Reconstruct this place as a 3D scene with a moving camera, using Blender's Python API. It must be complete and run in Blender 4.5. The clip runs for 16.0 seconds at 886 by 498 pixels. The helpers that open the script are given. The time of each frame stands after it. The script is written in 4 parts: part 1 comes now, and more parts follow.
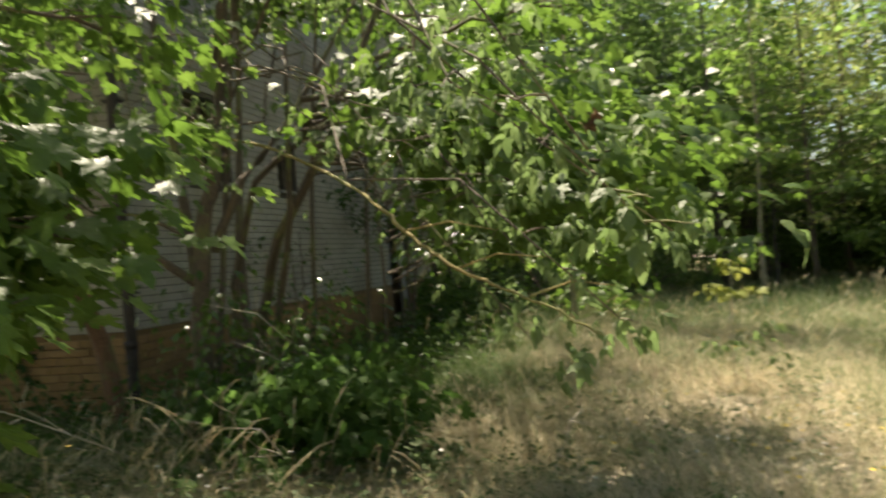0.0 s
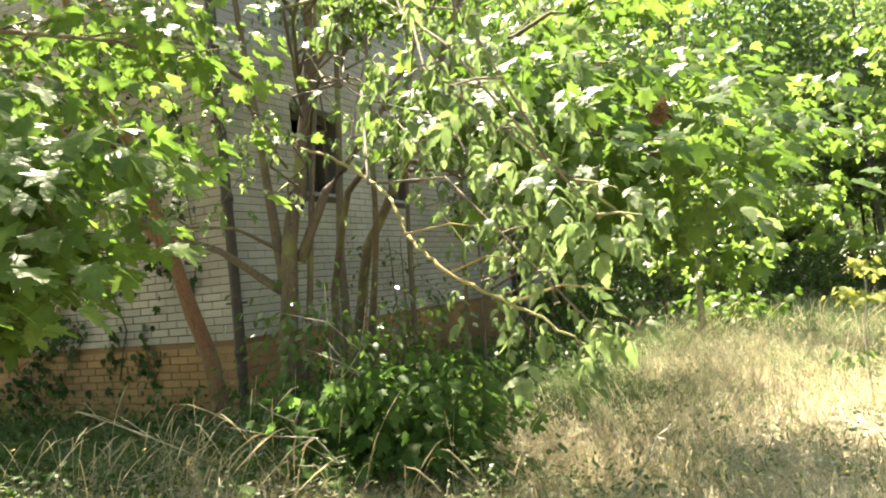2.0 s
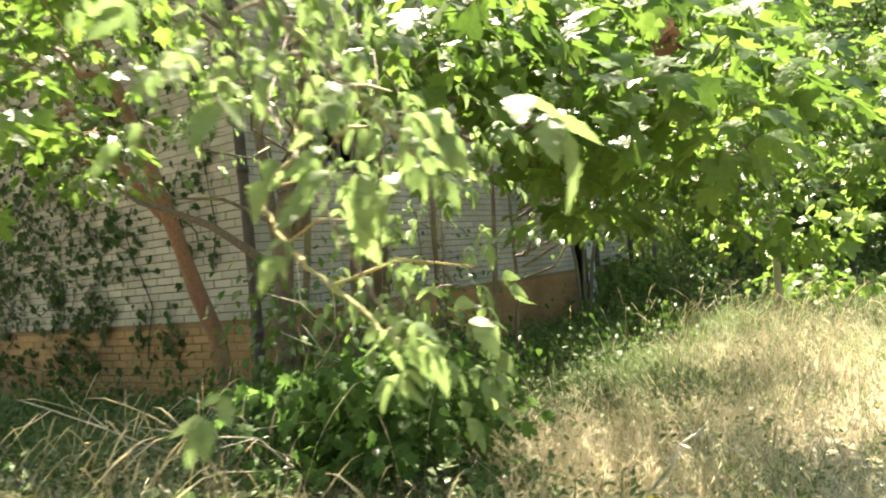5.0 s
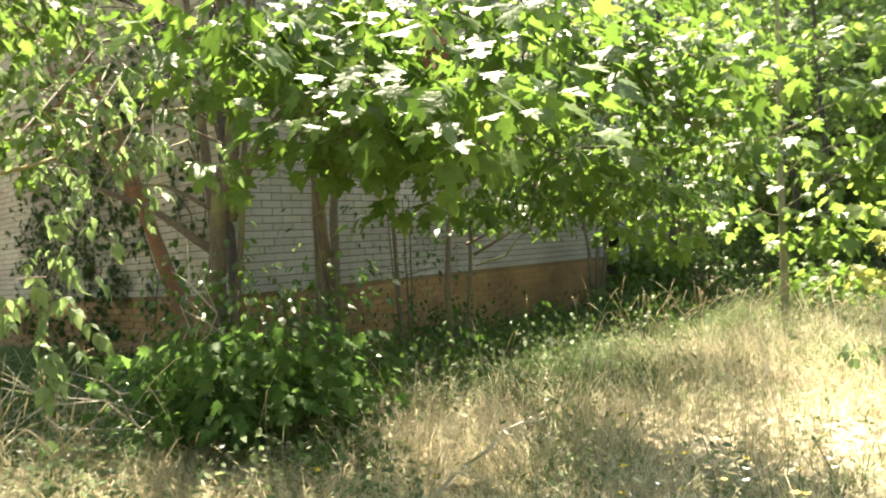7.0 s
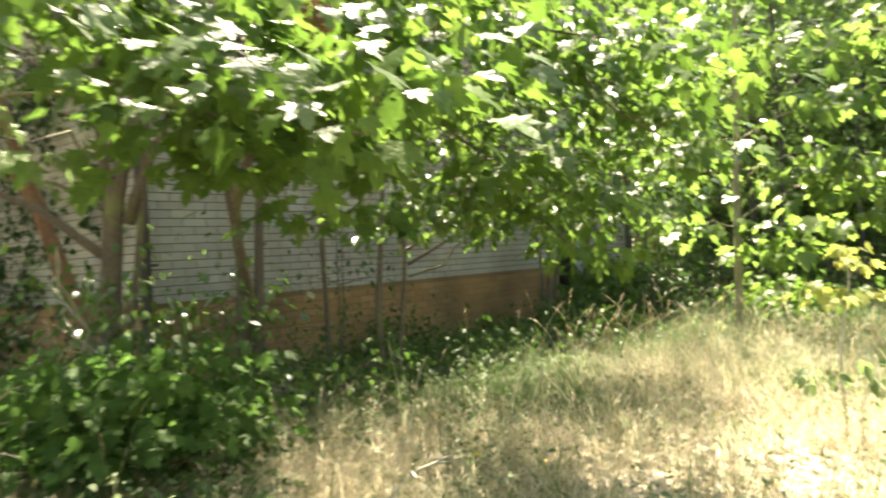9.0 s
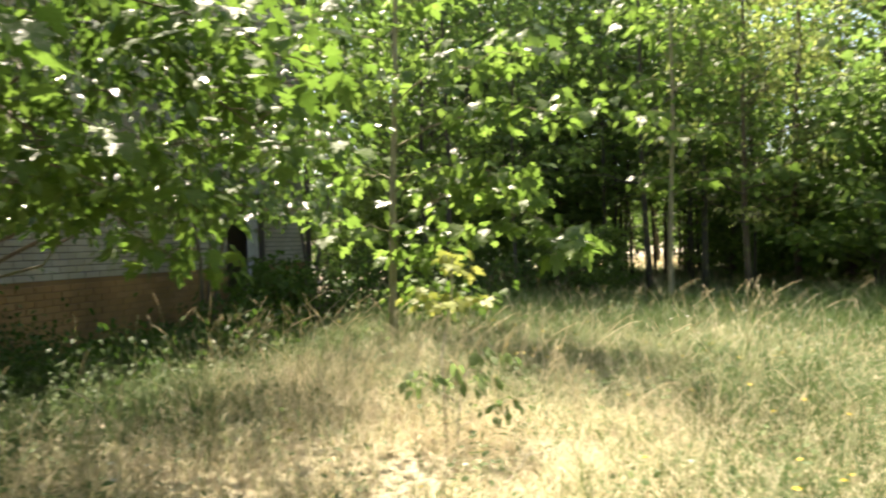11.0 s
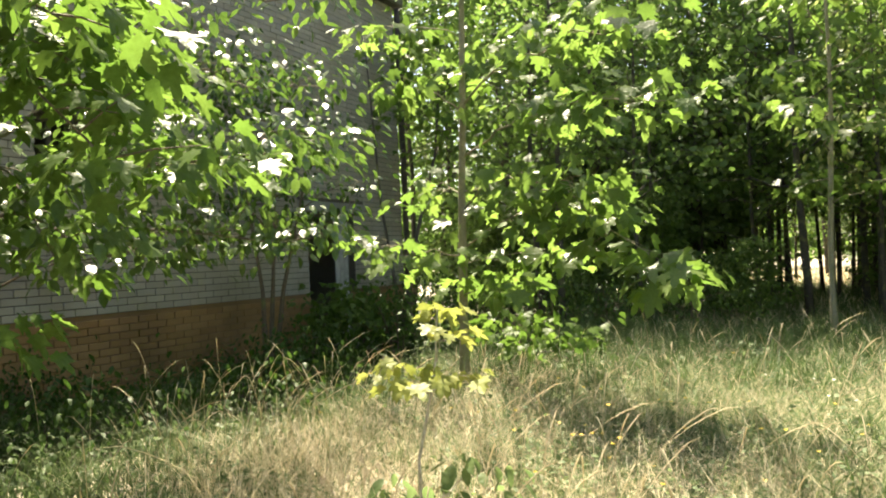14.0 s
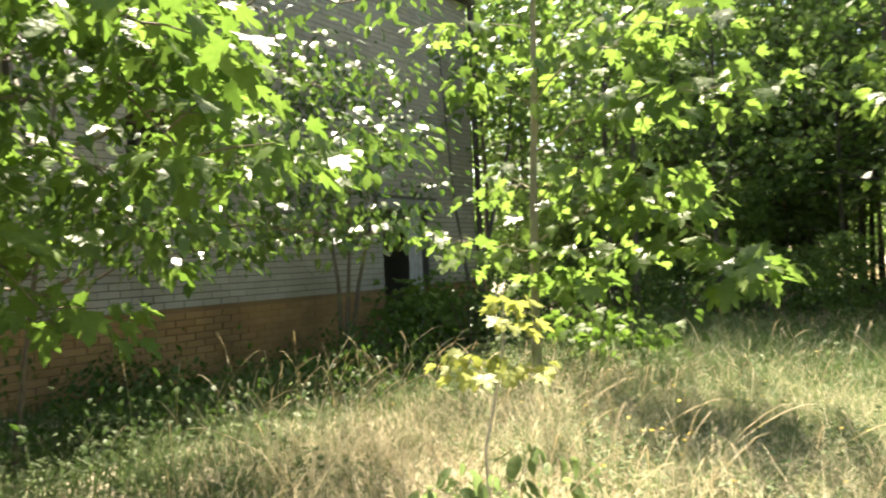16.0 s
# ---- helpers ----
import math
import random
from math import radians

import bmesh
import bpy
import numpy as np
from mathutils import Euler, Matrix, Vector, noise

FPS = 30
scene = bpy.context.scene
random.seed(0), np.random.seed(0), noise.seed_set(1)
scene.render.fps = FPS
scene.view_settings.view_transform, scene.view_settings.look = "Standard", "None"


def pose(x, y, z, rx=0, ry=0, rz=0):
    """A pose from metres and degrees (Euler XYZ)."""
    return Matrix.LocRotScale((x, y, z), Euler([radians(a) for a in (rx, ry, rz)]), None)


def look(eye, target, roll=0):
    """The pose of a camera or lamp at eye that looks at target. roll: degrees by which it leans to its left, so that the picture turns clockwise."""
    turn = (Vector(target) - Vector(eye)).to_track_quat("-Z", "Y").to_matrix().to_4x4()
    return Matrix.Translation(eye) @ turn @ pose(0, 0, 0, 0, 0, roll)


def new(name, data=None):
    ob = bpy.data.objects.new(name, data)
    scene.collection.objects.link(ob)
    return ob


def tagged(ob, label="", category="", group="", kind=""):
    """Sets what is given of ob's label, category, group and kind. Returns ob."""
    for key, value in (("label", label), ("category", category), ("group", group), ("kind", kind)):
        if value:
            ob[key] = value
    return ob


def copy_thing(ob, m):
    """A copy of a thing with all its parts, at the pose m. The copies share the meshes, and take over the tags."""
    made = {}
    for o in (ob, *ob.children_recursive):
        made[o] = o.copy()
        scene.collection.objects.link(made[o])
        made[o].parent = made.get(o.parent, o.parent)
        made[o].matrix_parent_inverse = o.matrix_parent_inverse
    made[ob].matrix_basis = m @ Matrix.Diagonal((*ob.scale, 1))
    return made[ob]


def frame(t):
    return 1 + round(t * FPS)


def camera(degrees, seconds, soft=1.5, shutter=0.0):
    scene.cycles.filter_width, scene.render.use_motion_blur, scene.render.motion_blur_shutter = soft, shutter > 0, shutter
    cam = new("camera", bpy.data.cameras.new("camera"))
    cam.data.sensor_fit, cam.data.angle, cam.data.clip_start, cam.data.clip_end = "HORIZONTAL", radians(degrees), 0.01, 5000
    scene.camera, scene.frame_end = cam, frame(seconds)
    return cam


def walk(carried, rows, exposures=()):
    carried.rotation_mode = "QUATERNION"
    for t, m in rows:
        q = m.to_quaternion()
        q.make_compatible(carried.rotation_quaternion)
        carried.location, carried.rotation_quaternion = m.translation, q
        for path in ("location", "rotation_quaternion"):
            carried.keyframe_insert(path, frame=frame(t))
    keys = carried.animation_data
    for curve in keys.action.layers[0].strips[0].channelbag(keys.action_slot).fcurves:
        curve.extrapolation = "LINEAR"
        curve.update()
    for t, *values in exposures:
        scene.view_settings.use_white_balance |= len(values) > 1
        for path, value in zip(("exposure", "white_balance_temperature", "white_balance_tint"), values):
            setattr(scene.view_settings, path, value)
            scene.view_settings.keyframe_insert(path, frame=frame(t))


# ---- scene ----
cam = camera(62.1, 16.0, soft=2.0, shutter=0.5)
PATH = [
    (0, (4.739, -5.835, 1.327), (4.204, -3.908, 1.345), -4.6),
    (0.5, (4.831, -5.838, 1.353), (3.996, -4.021, 1.422), -5.4),
    (1, (4.935, -5.807, 1.277), (3.885, -4.107, 1.36), -1.5),
    (1.5, (5.053, -5.542, 1.274), (3.946, -3.878, 1.355), -2.0),
    (2, (5.112, -5.529, 1.276), (4.216, -3.743, 1.35), -5.6),
    (2.5, (5.182, -5.487, 1.264), (4.11, -3.798, 1.29), -1.7),
    (3, (5.183, -5.388, 1.243), (3.97, -3.799, 1.272), -0.9),
    (3.5, (5.247, -5.399, 1.256), (4.022, -3.818, 1.261), -3.5),
    (4, (5.296, -5.198, 1.264), (3.976, -3.697, 1.284), -0.2),
    (4.5, (5.309, -5.029, 1.216), (3.99, -3.527, 1.278), -0.6),
    (5, (5.287, -4.711, 1.214), (4.18, -3.046, 1.248), -5.6),
    (7.3, (6.537, -4.049, 1.156), (5.154, -2.605, 1.148), -2.2),
    (7.5, (6.515, -3.995, 1.16), (5.115, -2.567, 1.141), -0.9),
    (8, (6.48, -3.851, 1.188), (5.113, -2.392, 1.204), -3.9),
    (8.5, (6.483, -3.732, 1.21), (5.12, -2.268, 1.214), -1.2),
    (9, (6.343, -3.546, 1.168), (5.088, -1.989, 1.182), -3.2),
    (9.5, (6.244, -3.212, 1.15), (5.215, -1.499, 1.112), -3.2),
    (10, (6.345, -3.081, 1.15), (5.45, -1.294, 1.112), -2.6),
    (12.5, (7.047, -2.526, 1.15), (6.848, -0.536, 1.136), -1.3),
    (13, (6.932, -2.072, 1.15), (6.667, -0.09, 1.136), -3.2),
    (13.5, (6.993, -1.408, 1.264), (6.206, 0.43, 1.278), -1.4),
    (14, (6.98, -1.309, 1.287), (6.03, 0.451, 1.312), -2.6),
    (14.5, (7.02, -1.259, 1.255), (6.073, 0.502, 1.259), -2.7),
    (15, (7.018, -1.346, 1.276), (5.946, 0.343, 1.29), -1.9),
    (15.5, (7.052, -1.352, 1.285), (5.846, 0.244, 1.307), -2.5),
    (16, (7.04, -1.338, 1.267), (5.915, 0.316, 1.294), -2.6),
]
walk(cam, [(t, look(eye, target, roll)) for t, eye, target, roll in PATH],
     [(t, e, 7400, 10) for t, e in ((0.0, 1.7), (0.6, 1.9), (1.0, 2.4), (1.5, 2.8), (2.0, 3.15), (3.0, 3.1), (5.0, 3.3), (7.3, 3.15), (8.0, 3.2), (9.0, 3.2), (10.0, 2.85), (12.5, 2.0), (13.2, 2.05), (14.0, 2.5), (14.5, 2.58), (16.0, 2.75))])

# ---- world and sun ----
SUN_DIR = Vector((-0.42, 0.46, 1.05)).normalized()
world = bpy.data.worlds.new("sky")
scene.world = world
world.use_nodes = True
wn = world.node_tree.nodes
sky = wn.new("ShaderNodeTexSky")
sky.sky_type = "NISHITA"
sky.sun_disc = False
sky.sun_elevation = math.asin(SUN_DIR.z)
sky.sun_rotation = math.atan2(SUN_DIR.x, SUN_DIR.y)
sky.dust_density = 2.0
world.node_tree.links.new(sky.outputs[0], wn["Background"].inputs[0])
wn["Background"].inputs[1].default_value = 0.08
sun_data = bpy.data.lights.new("sun", "SUN")
sun_data.energy = 4.7
sun_data.angle = radians(0.6)
sun_data.color = (1.0, 0.94, 0.82)
sun = new("sun", sun_data)
sun.matrix_world = look((0, 0, 0), -SUN_DIR)
sun.location = (0, 0, 30)

# ---- materials ----
def mat(name, build):
    m = bpy.data.materials.new(name)
    m.use_nodes = True
    nt = m.node_tree
    build(nt, nt.nodes, nt.nodes["Principled BSDF"], lambda a, b: nt.links.new(a, b))
    return m


def ramp(n, stops):
    r = n.new("ShaderNodeValToRGB")
    e = r.color_ramp.elements
    e[0].position, e[0].color = stops[0][0], (*stops[0][1], 1)
    e[1].position, e[1].color = stops[-1][0], (*stops[-1][1], 1)
    for p, c in stops[1:-1]:
        k = e.new(p)
        k.color = (*c, 1)
    return r


def noise_node(n, link, scale, detail=4.0, rough=0.6, coord="Object"):
    tc = n.new("ShaderNodeTexCoord")
    t = n.new("ShaderNodeTexNoise")
    t.inputs["Scale"].default_value = scale
    t.inputs["Detail"].default_value = detail
    t.inputs["Roughness"].default_value = rough
    link(tc.outputs[coord], t.inputs["Vector"])
    return t


def bump(n, link, b, height, strength=0.3, distance=0.01):
    k = n.new("ShaderNodeBump")
    k.inputs["Strength"].default_value = strength
    k.inputs["Distance"].default_value = distance
    link(height, k.inputs["Height"])
    link(k.outputs[0], b.inputs["Normal"])


def mixc(n, link, a, c, fac, mode="MIX"):
    m = n.new("ShaderNodeMix")
    m.data_type, m.blend_type = "RGBA", mode
    for sock, v in ((m.inputs["Factor"], fac), (m.inputs[6], a), (m.inputs[7], c)):
        if isinstance(v, (int, float)):
            sock.default_value = v
        elif isinstance(v, tuple):
            sock.default_value = (*v, 1)
        else:
            link(v, sock)
    return m.outputs[2]


def leaf_mat(name, dark, mid, light, trans=0.45, gloss=0.38, spec=0.24):
    """Leaf blade: colour differs leaf by leaf, light passes through it."""
    def build(nt, n, b, link):
        g = n.new("ShaderNodeNewGeometry")
        r = ramp(n, [(0.0, dark), (0.5, mid), (1.0, light)])
        link(g.outputs["Random Per Island"], r.inputs[0])
        t = noise_node(n, link, 1.3, 3)
        col = mixc(n, link, r.outputs[0], mixc(n, link, r.outputs[0], light, 0.5), t.outputs[0])
        fine = noise_node(n, link, 60, 3)
        col = mixc(n, link, col, mixc(n, link, col, (0.5, 0.5, 0.35), 1.0, "MULTIPLY"), fine.outputs[0])
        link(col, b.inputs["Base Color"])
        b.inputs["Roughness"].default_value = gloss
        b.inputs["Specular IOR Level"].default_value = spec
        vein = noise_node(n, link, 38, 2)
        bump(n, link, b, vein.outputs[0], 0.55, 0.012)
        tr = n.new("ShaderNodeBsdfTranslucent")
        hs = n.new("ShaderNodeHueSaturation")
        hs.inputs["Hue"].default_value = 0.5
        hs.inputs["Saturation"].default_value = 1.06
        hs.inputs["Value"].default_value = 1.42
        link(col, hs.inputs["Color"])
        link(hs.outputs[0], tr.inputs[0])
        ms = n.new("ShaderNodeMixShader")
        ms.inputs[0].default_value = trans
        link(b.outputs[0], ms.inputs[1])
        link(tr.outputs[0], ms.inputs[2])
        link(ms.outputs[0], n["Material Output"].inputs[0])
    return mat(name, build)


M_MAPLE = leaf_mat("maple_leaf", (0.06, 0.12, 0.024), (0.095, 0.17, 0.038), (0.14, 0.22, 0.055), 0.54, 0.44, 0.22)
M_BOX = leaf_mat("box_elder_leaf", (0.095, 0.15, 0.06), (0.13, 0.195, 0.08), (0.175, 0.24, 0.105), 0.5, 0.5)
M_FOREST = leaf_mat("forest_leaf", (0.07, 0.135, 0.036), (0.125, 0.21, 0.06), (0.195, 0.29, 0.095), 0.64, 0.4, 0.4)
# dark leaf green, which also deepens the shade at the wall foot
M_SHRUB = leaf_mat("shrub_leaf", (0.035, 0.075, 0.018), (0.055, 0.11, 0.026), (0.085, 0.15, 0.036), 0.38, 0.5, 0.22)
M_GLOSS = leaf_mat("glossy_leaf", (0.05, 0.10, 0.025), (0.08, 0.145, 0.035), (0.12, 0.195, 0.05), 0.42, 0.27, 0.55)
# maple leaf in a lightened colour, so that the saplings look sunlit
M_MAPLELIT = leaf_mat("sunlit_maple_leaf", (0.08, 0.15, 0.034), (0.13, 0.215, 0.052), (0.185, 0.275, 0.075), 0.6, 0.36, 0.5)
M_ASH = leaf_mat("pale_tree_leaf", (0.15, 0.20, 0.06), (0.23, 0.285, 0.095), (0.32, 0.37, 0.15), 0.64, 0.5, 0.3)
M_SEEDLING = leaf_mat("seedling_leaf", (0.05, 0.105, 0.03), (0.08, 0.155, 0.045), (0.115, 0.2, 0.06), 0.5, 0.6, 0.15)
M_PALE = leaf_mat("pale_leaf", (0.22, 0.26, 0.07), (0.28, 0.32, 0.09), (0.36, 0.38, 0.12), 0.4, 0.5)
M_IVY = leaf_mat("ivy_leaf", (0.02, 0.045, 0.014), (0.03, 0.06, 0.018), (0.045, 0.08, 0.024), 0.2, 0.65, 0.1)
M_DEADLEAF = leaf_mat("dead_leaf", (0.11, 0.06, 0.04), (0.16, 0.085, 0.058), (0.20, 0.125, 0.09), 0.05, 0.85, 0.1)
M_DRY = leaf_mat("dry_grass", (0.42, 0.34, 0.23), (0.60, 0.515, 0.38), (0.80, 0.72, 0.58), 0.38, 0.7)
M_GREENGRASS = leaf_mat("green_grass", (0.075, 0.12, 0.045), (0.125, 0.18, 0.08), (0.22, 0.275, 0.145), 0.4, 0.6)


def bark_mat(name, dark, light, scale=1.0):
    def build(nt, n, b, link):
        tc = n.new("ShaderNodeTexCoord")
        mp = n.new("ShaderNodeMapping")
        mp.inputs["Scale"].default_value = (28 * scale, 28 * scale, 6 * scale)
        link(tc.outputs["Object"], mp.inputs[0])
        t = n.new("ShaderNodeTexNoise")
        t.inputs["Detail"].default_value = 6
        link(mp.outputs[0], t.inputs["Vector"])
        big = noise_node(n, link, 3.0, 3)
        r = ramp(n, [(0.3, dark), (0.7, light)])
        link(t.outputs[0], r.inputs[0])
        moss = ramp(n, [(0.52, (0, 0, 0)), (0.68, (1, 1, 1))])
        link(big.outputs[0], moss.inputs[0])
        link(mixc(n, link, r.outputs[0], (0.16, 0.17, 0.06), moss.outputs[0]), b.inputs["Base Color"])
        b.inputs["Roughness"].default_value = 0.9
        bump(n, link, b, t.outputs[0], 0.6, 0.01)
    return mat(name, build)


M_BARK = bark_mat("bark", (0.055, 0.042, 0.03), (0.155, 0.12, 0.085))
M_BARKRED = bark_mat("reddish_bark", (0.10, 0.05, 0.028), (0.22, 0.12, 0.07))
M_BARKDARK = bark_mat("dark_bark", (0.035, 0.03, 0.025), (0.09, 0.08, 0.065))
M_SAPLING = bark_mat("sapling_bark", (0.17, 0.16, 0.10), (0.30, 0.27, 0.18))
M_LICHEN = bark_mat("lichen_bark", (0.15, 0.115, 0.045), (0.31, 0.245, 0.085), 1.6)
M_TWIG = bark_mat("dead_twig", (0.30, 0.26, 0.20), (0.50, 0.45, 0.37))


def brick_mat(name, dark, mid, light, stain):
    def build(nt, n, b, link):
        oi = n.new("ShaderNodeObjectInfo")
        g = n.new("ShaderNodeNewGeometry")
        add = n.new("ShaderNodeMath")
        add.operation = "ADD"
        link(oi.outputs["Random"], add.inputs[0])
        link(g.outputs["Random Per Island"], add.inputs[1])
        fr = n.new("ShaderNodeMath")
        fr.operation = "FRACT"
        link(add.outputs[0], fr.inputs[0])
        r = ramp(n, [(0.0, dark), (0.5, mid), (1.0, light)])
        link(fr.outputs[0], r.inputs[0])
        tc = n.new("ShaderNodeNewGeometry")
        t = n.new("ShaderNodeTexNoise")
        t.inputs["Scale"].default_value = 1.1
        t.inputs["Detail"].default_value = 6
        link(tc.outputs["Position"], t.inputs["Vector"])
        s = ramp(n, [(0.42, (0, 0, 0)), (0.72, (1, 1, 1))])
        link(t.outputs[0], s.inputs[0])
        f = n.new("ShaderNodeTexNoise")
        f.inputs["Scale"].default_value = 70
        f.inputs["Detail"].default_value = 5
        link(tc.outputs["Position"], f.inputs["Vector"])
        col = mixc(n, link, r.outputs[0], stain, s.outputs[0])
        col = mixc(n, link, col, mixc(n, link, col, (0.72, 0.70, 0.68), 1.0, "MULTIPLY"), f.outputs[0])
        link(col, b.inputs["Base Color"])
        b.inputs["Roughness"].default_value = 0.92
        bump(n, link, b, f.outputs[0], 0.4, 0.004)
    return mat(name, build)


M_WHITE = brick_mat("white_brick", (0.35, 0.325, 0.285), (0.385, 0.36, 0.315), (0.42, 0.395, 0.35), (0.27, 0.245, 0.205))
M_ORANGE = brick_mat("orange_brick", (0.29, 0.165, 0.07), (0.325, 0.19, 0.082), (0.36, 0.215, 0.10), (0.20, 0.12, 0.055))
M_MORTAR = brick_mat("mortar", (0.085, 0.075, 0.065), (0.095, 0.085, 0.07), (0.105, 0.095, 0.08), (0.07, 0.062, 0.05))
M_PLINTHMORTAR = brick_mat("plinth_mortar", (0.20, 0.12, 0.055), (0.22, 0.13, 0.06), (0.24, 0.145, 0.07), (0.14, 0.085, 0.04))
M_PLASTER = brick_mat("plaster", (0.45, 0.42, 0.37), (0.47, 0.44, 0.39), (0.49, 0.46, 0.41), (0.34, 0.31, 0.27))
M_CONCRETE = brick_mat("concrete", (0.27, 0.27, 0.26), (0.29, 0.29, 0.28), (0.31, 0.31, 0.30), (0.20, 0.20, 0.18))


def plain_mat(name, col, rough=0.6, metal=0.0, vary=0.35, scale=9):
    def build(nt, n, b, link):
        t = noise_node(n, link, scale, 6)
        c2 = tuple(v * (1 - vary) for v in col)
        r = ramp(n, [(0.35, c2), (0.65, col)])
        link(t.outputs[0], r.inputs[0])
        link(r.outputs[0], b.inputs["Base Color"])
        b.inputs["Roughness"].default_value = rough
        b.inputs["Metallic"].default_value = metal
        bump(n, link, b, t.outputs[0], 0.25, 0.004)
    return mat(name, build)


M_PIPE = plain_mat("rusty_black_pipe", (0.055, 0.04, 0.035), 0.7, 0.0, 0.5)
M_ROOF = plain_mat("roof_sheet", (0.16, 0.15, 0.14), 0.8)
M_DARKWOOD = plain_mat("weathered_wood", (0.10, 0.085, 0.07), 0.85)
M_GREYPAINT = plain_mat("grey_painted_board", (0.42, 0.42, 0.42), 0.7)
M_FLOWER_Y = plain_mat("yellow_petal", (0.75, 0.52, 0.02), 0.6)
M_FLOWER_W = plain_mat("white_petal", (0.75, 0.75, 0.70), 0.6)


def ground_build(nt, n, b, link):
    big = noise_node(n, link, 0.35, 5)
    fine = noise_node(n, link, 14, 8, 0.7)
    r = ramp(n, [(0.35, (0.34, 0.28, 0.19)), (0.5, (0.60, 0.51, 0.39)), (0.64, (0.24, 0.22, 0.11))])
    link(big.outputs[0], r.inputs[0])
    r2 = ramp(n, [(0.3, (0.35, 0.33, 0.3)), (0.7, (1.0, 1.0, 1.0))])
    link(fine.outputs[0], r2.inputs[0])
    link(mixc(n, link, r.outputs[0], r2.outputs[0], 1.0, "MULTIPLY"), b.inputs["Base Color"])
    b.inputs["Roughness"].default_value = 0.95
    bump(n, link, b, fine.outputs[0], 0.8, 0.03)


M_GROUND = mat("meadow_soil", ground_build)


# ---- mesh helpers ----
def part(name, data, material, parent=None, label=""):
    """Links a bmesh or a mesh as one object, under a thing or a part."""
    if isinstance(data, bmesh.types.BMesh):
        me = bpy.data.meshes.new(name)
        data.to_mesh(me)
        data.free()
    else:
        me = data
    if material is not None and not me.materials:
        me.materials.append(material)
    ob = new(name, me)
    if parent is not None:
        ob.parent = parent
        if parent.type == "EMPTY" or parent.location.length > 0:
            ob.matrix_parent_inverse = Matrix.Translation(-parent.location) if parent.parent is None else Matrix.Identity(4)
    if label:
        ob["label"] = label
    return ob


def thing(name, at, label, category, group="", kind=""):
    ob = new(name)
    ob.location = at
    ob.empty_display_size = 0.1
    return tagged(ob, label, category, group, kind)


def mesh_np(name, verts, faces, smooth=False):
    me = bpy.data.meshes.new(name)
    me.from_pydata(verts.tolist() if hasattr(verts, "tolist") else verts, [], faces.tolist() if hasattr(faces, "tolist") else faces)
    if smooth:
        me.polygons.foreach_set("use_smooth", [True] * len(me.polygons))
    me.update()
    return me


def box(bm, lo, hi, bevel=0.0):
    g = bmesh.ops.create_cube(bm, size=1.0)
    vs = g["verts"]
    for v in vs:
        v.co = Vector([(lo[i] + hi[i]) / 2 + v.co[i] * (hi[i] - lo[i]) for i in range(3)])
    if bevel:
        es = list({e for v in vs for e in v.link_edges})
        bmesh.ops.bevel(bm, geom=es, offset=bevel, segments=1, affect="EDGES")


def tube(points, radii, sides=7, cap=True):
    """Verts and faces of a tapered tube through the points."""
    pts = [Vector(p) for p in points]
    vs, fs = [], []
    up = Vector((0.3, 0.2, 0.9)).normalized()
    for i, p in enumerate(pts):
        d = (pts[min(i + 1, len(pts) - 1)] - pts[max(i - 1, 0)]).normalized()
        a = d.cross(up if abs(d.dot(up)) < 0.95 else Vector((1, 0, 0))).normalized()
        c = d.cross(a)
        for k in range(sides):
            w = 2 * math.pi * k / sides
            vs.append(tuple(p + (a * math.cos(w) + c * math.sin(w)) * radii[i]))
    for i in range(len(pts) - 1):
        for k in range(sides):
            j = (k + 1) % sides
            fs.append((i * sides + k, i * sides + j, (i + 1) * sides + j, (i + 1) * sides + k))
    if cap:
        fs.append(tuple(range(sides))[::-1])
        fs.append(tuple((len(pts) - 1) * sides + k for k in range(sides)))
    return vs, fs


class Bag:
    """Gathers verts and faces of several pieces into one mesh."""

    def __init__(self):
        self.v, self.f = [], []

    def add(self, vf):
        o = len(self.v)
        self.v += vf[0]
        self.f += [tuple(i + o for i in f) for f in vf[1]]

    def mesh(self, name, smooth=True):
        return mesh_np(name, self.v, self.f, smooth)


# leaf outlines in their own plane: stalk at the origin, tip along +y
def maple_outline():
    half = [(0.0, 0.0), (0.10, 0.02), (0.30, -0.02), (0.27, 0.12), (0.55, 0.22), (0.36, 0.33), (0.46, 0.66), (0.26, 0.58), (0.15, 0.55), (0.17, 0.78), (0.0, 1.0)]
    pts = half + [(-x, y) for x, y in half[-2:0:-1]]
    return np.array([(x, y, 0.10 * abs(x) - 0.14 * y * y) for x, y in pts])


def oval_outline(w=0.26):
    prof = [(0, 0), (0.6, 0.15), (1.0, 0.4), (0.8, 0.68), (0.0, 1.0)]
    pts = prof + [(-x, y) for x, y in prof[-2:0:-1]]
    return np.array([(x * w, y, 0.18 * abs(x) * w - 0.16 * y * y) for x, y in pts])


def toothed_outline():
    """Leaflet with a few coarse teeth and a drawn-out tip."""
    half = [(0.0, 0.0), (0.17, 0.10), (0.27, 0.30), (0.21, 0.42), (0.25, 0.52), (0.15, 0.66), (0.14, 0.76), (0.05, 0.9), (0.0, 1.0)]
    pts = half + [(-x, y) for x, y in half[-2:0:-1]]
    return np.array([(x, y, 0.25 * abs(x) - 0.30 * y * y) for x, y in pts])


OUT = {"maple": maple_outline(), "oval": oval_outline(), "toothed": toothed_outline(),
       "rough": np.array([(0, 0, 0), (0.4, 0.15, 0.05), (0.45, 0.55, -0.04), (0, 1.0, -0.12), (-0.45, 0.55, -0.04), (-0.4, 0.15, 0.05)])}


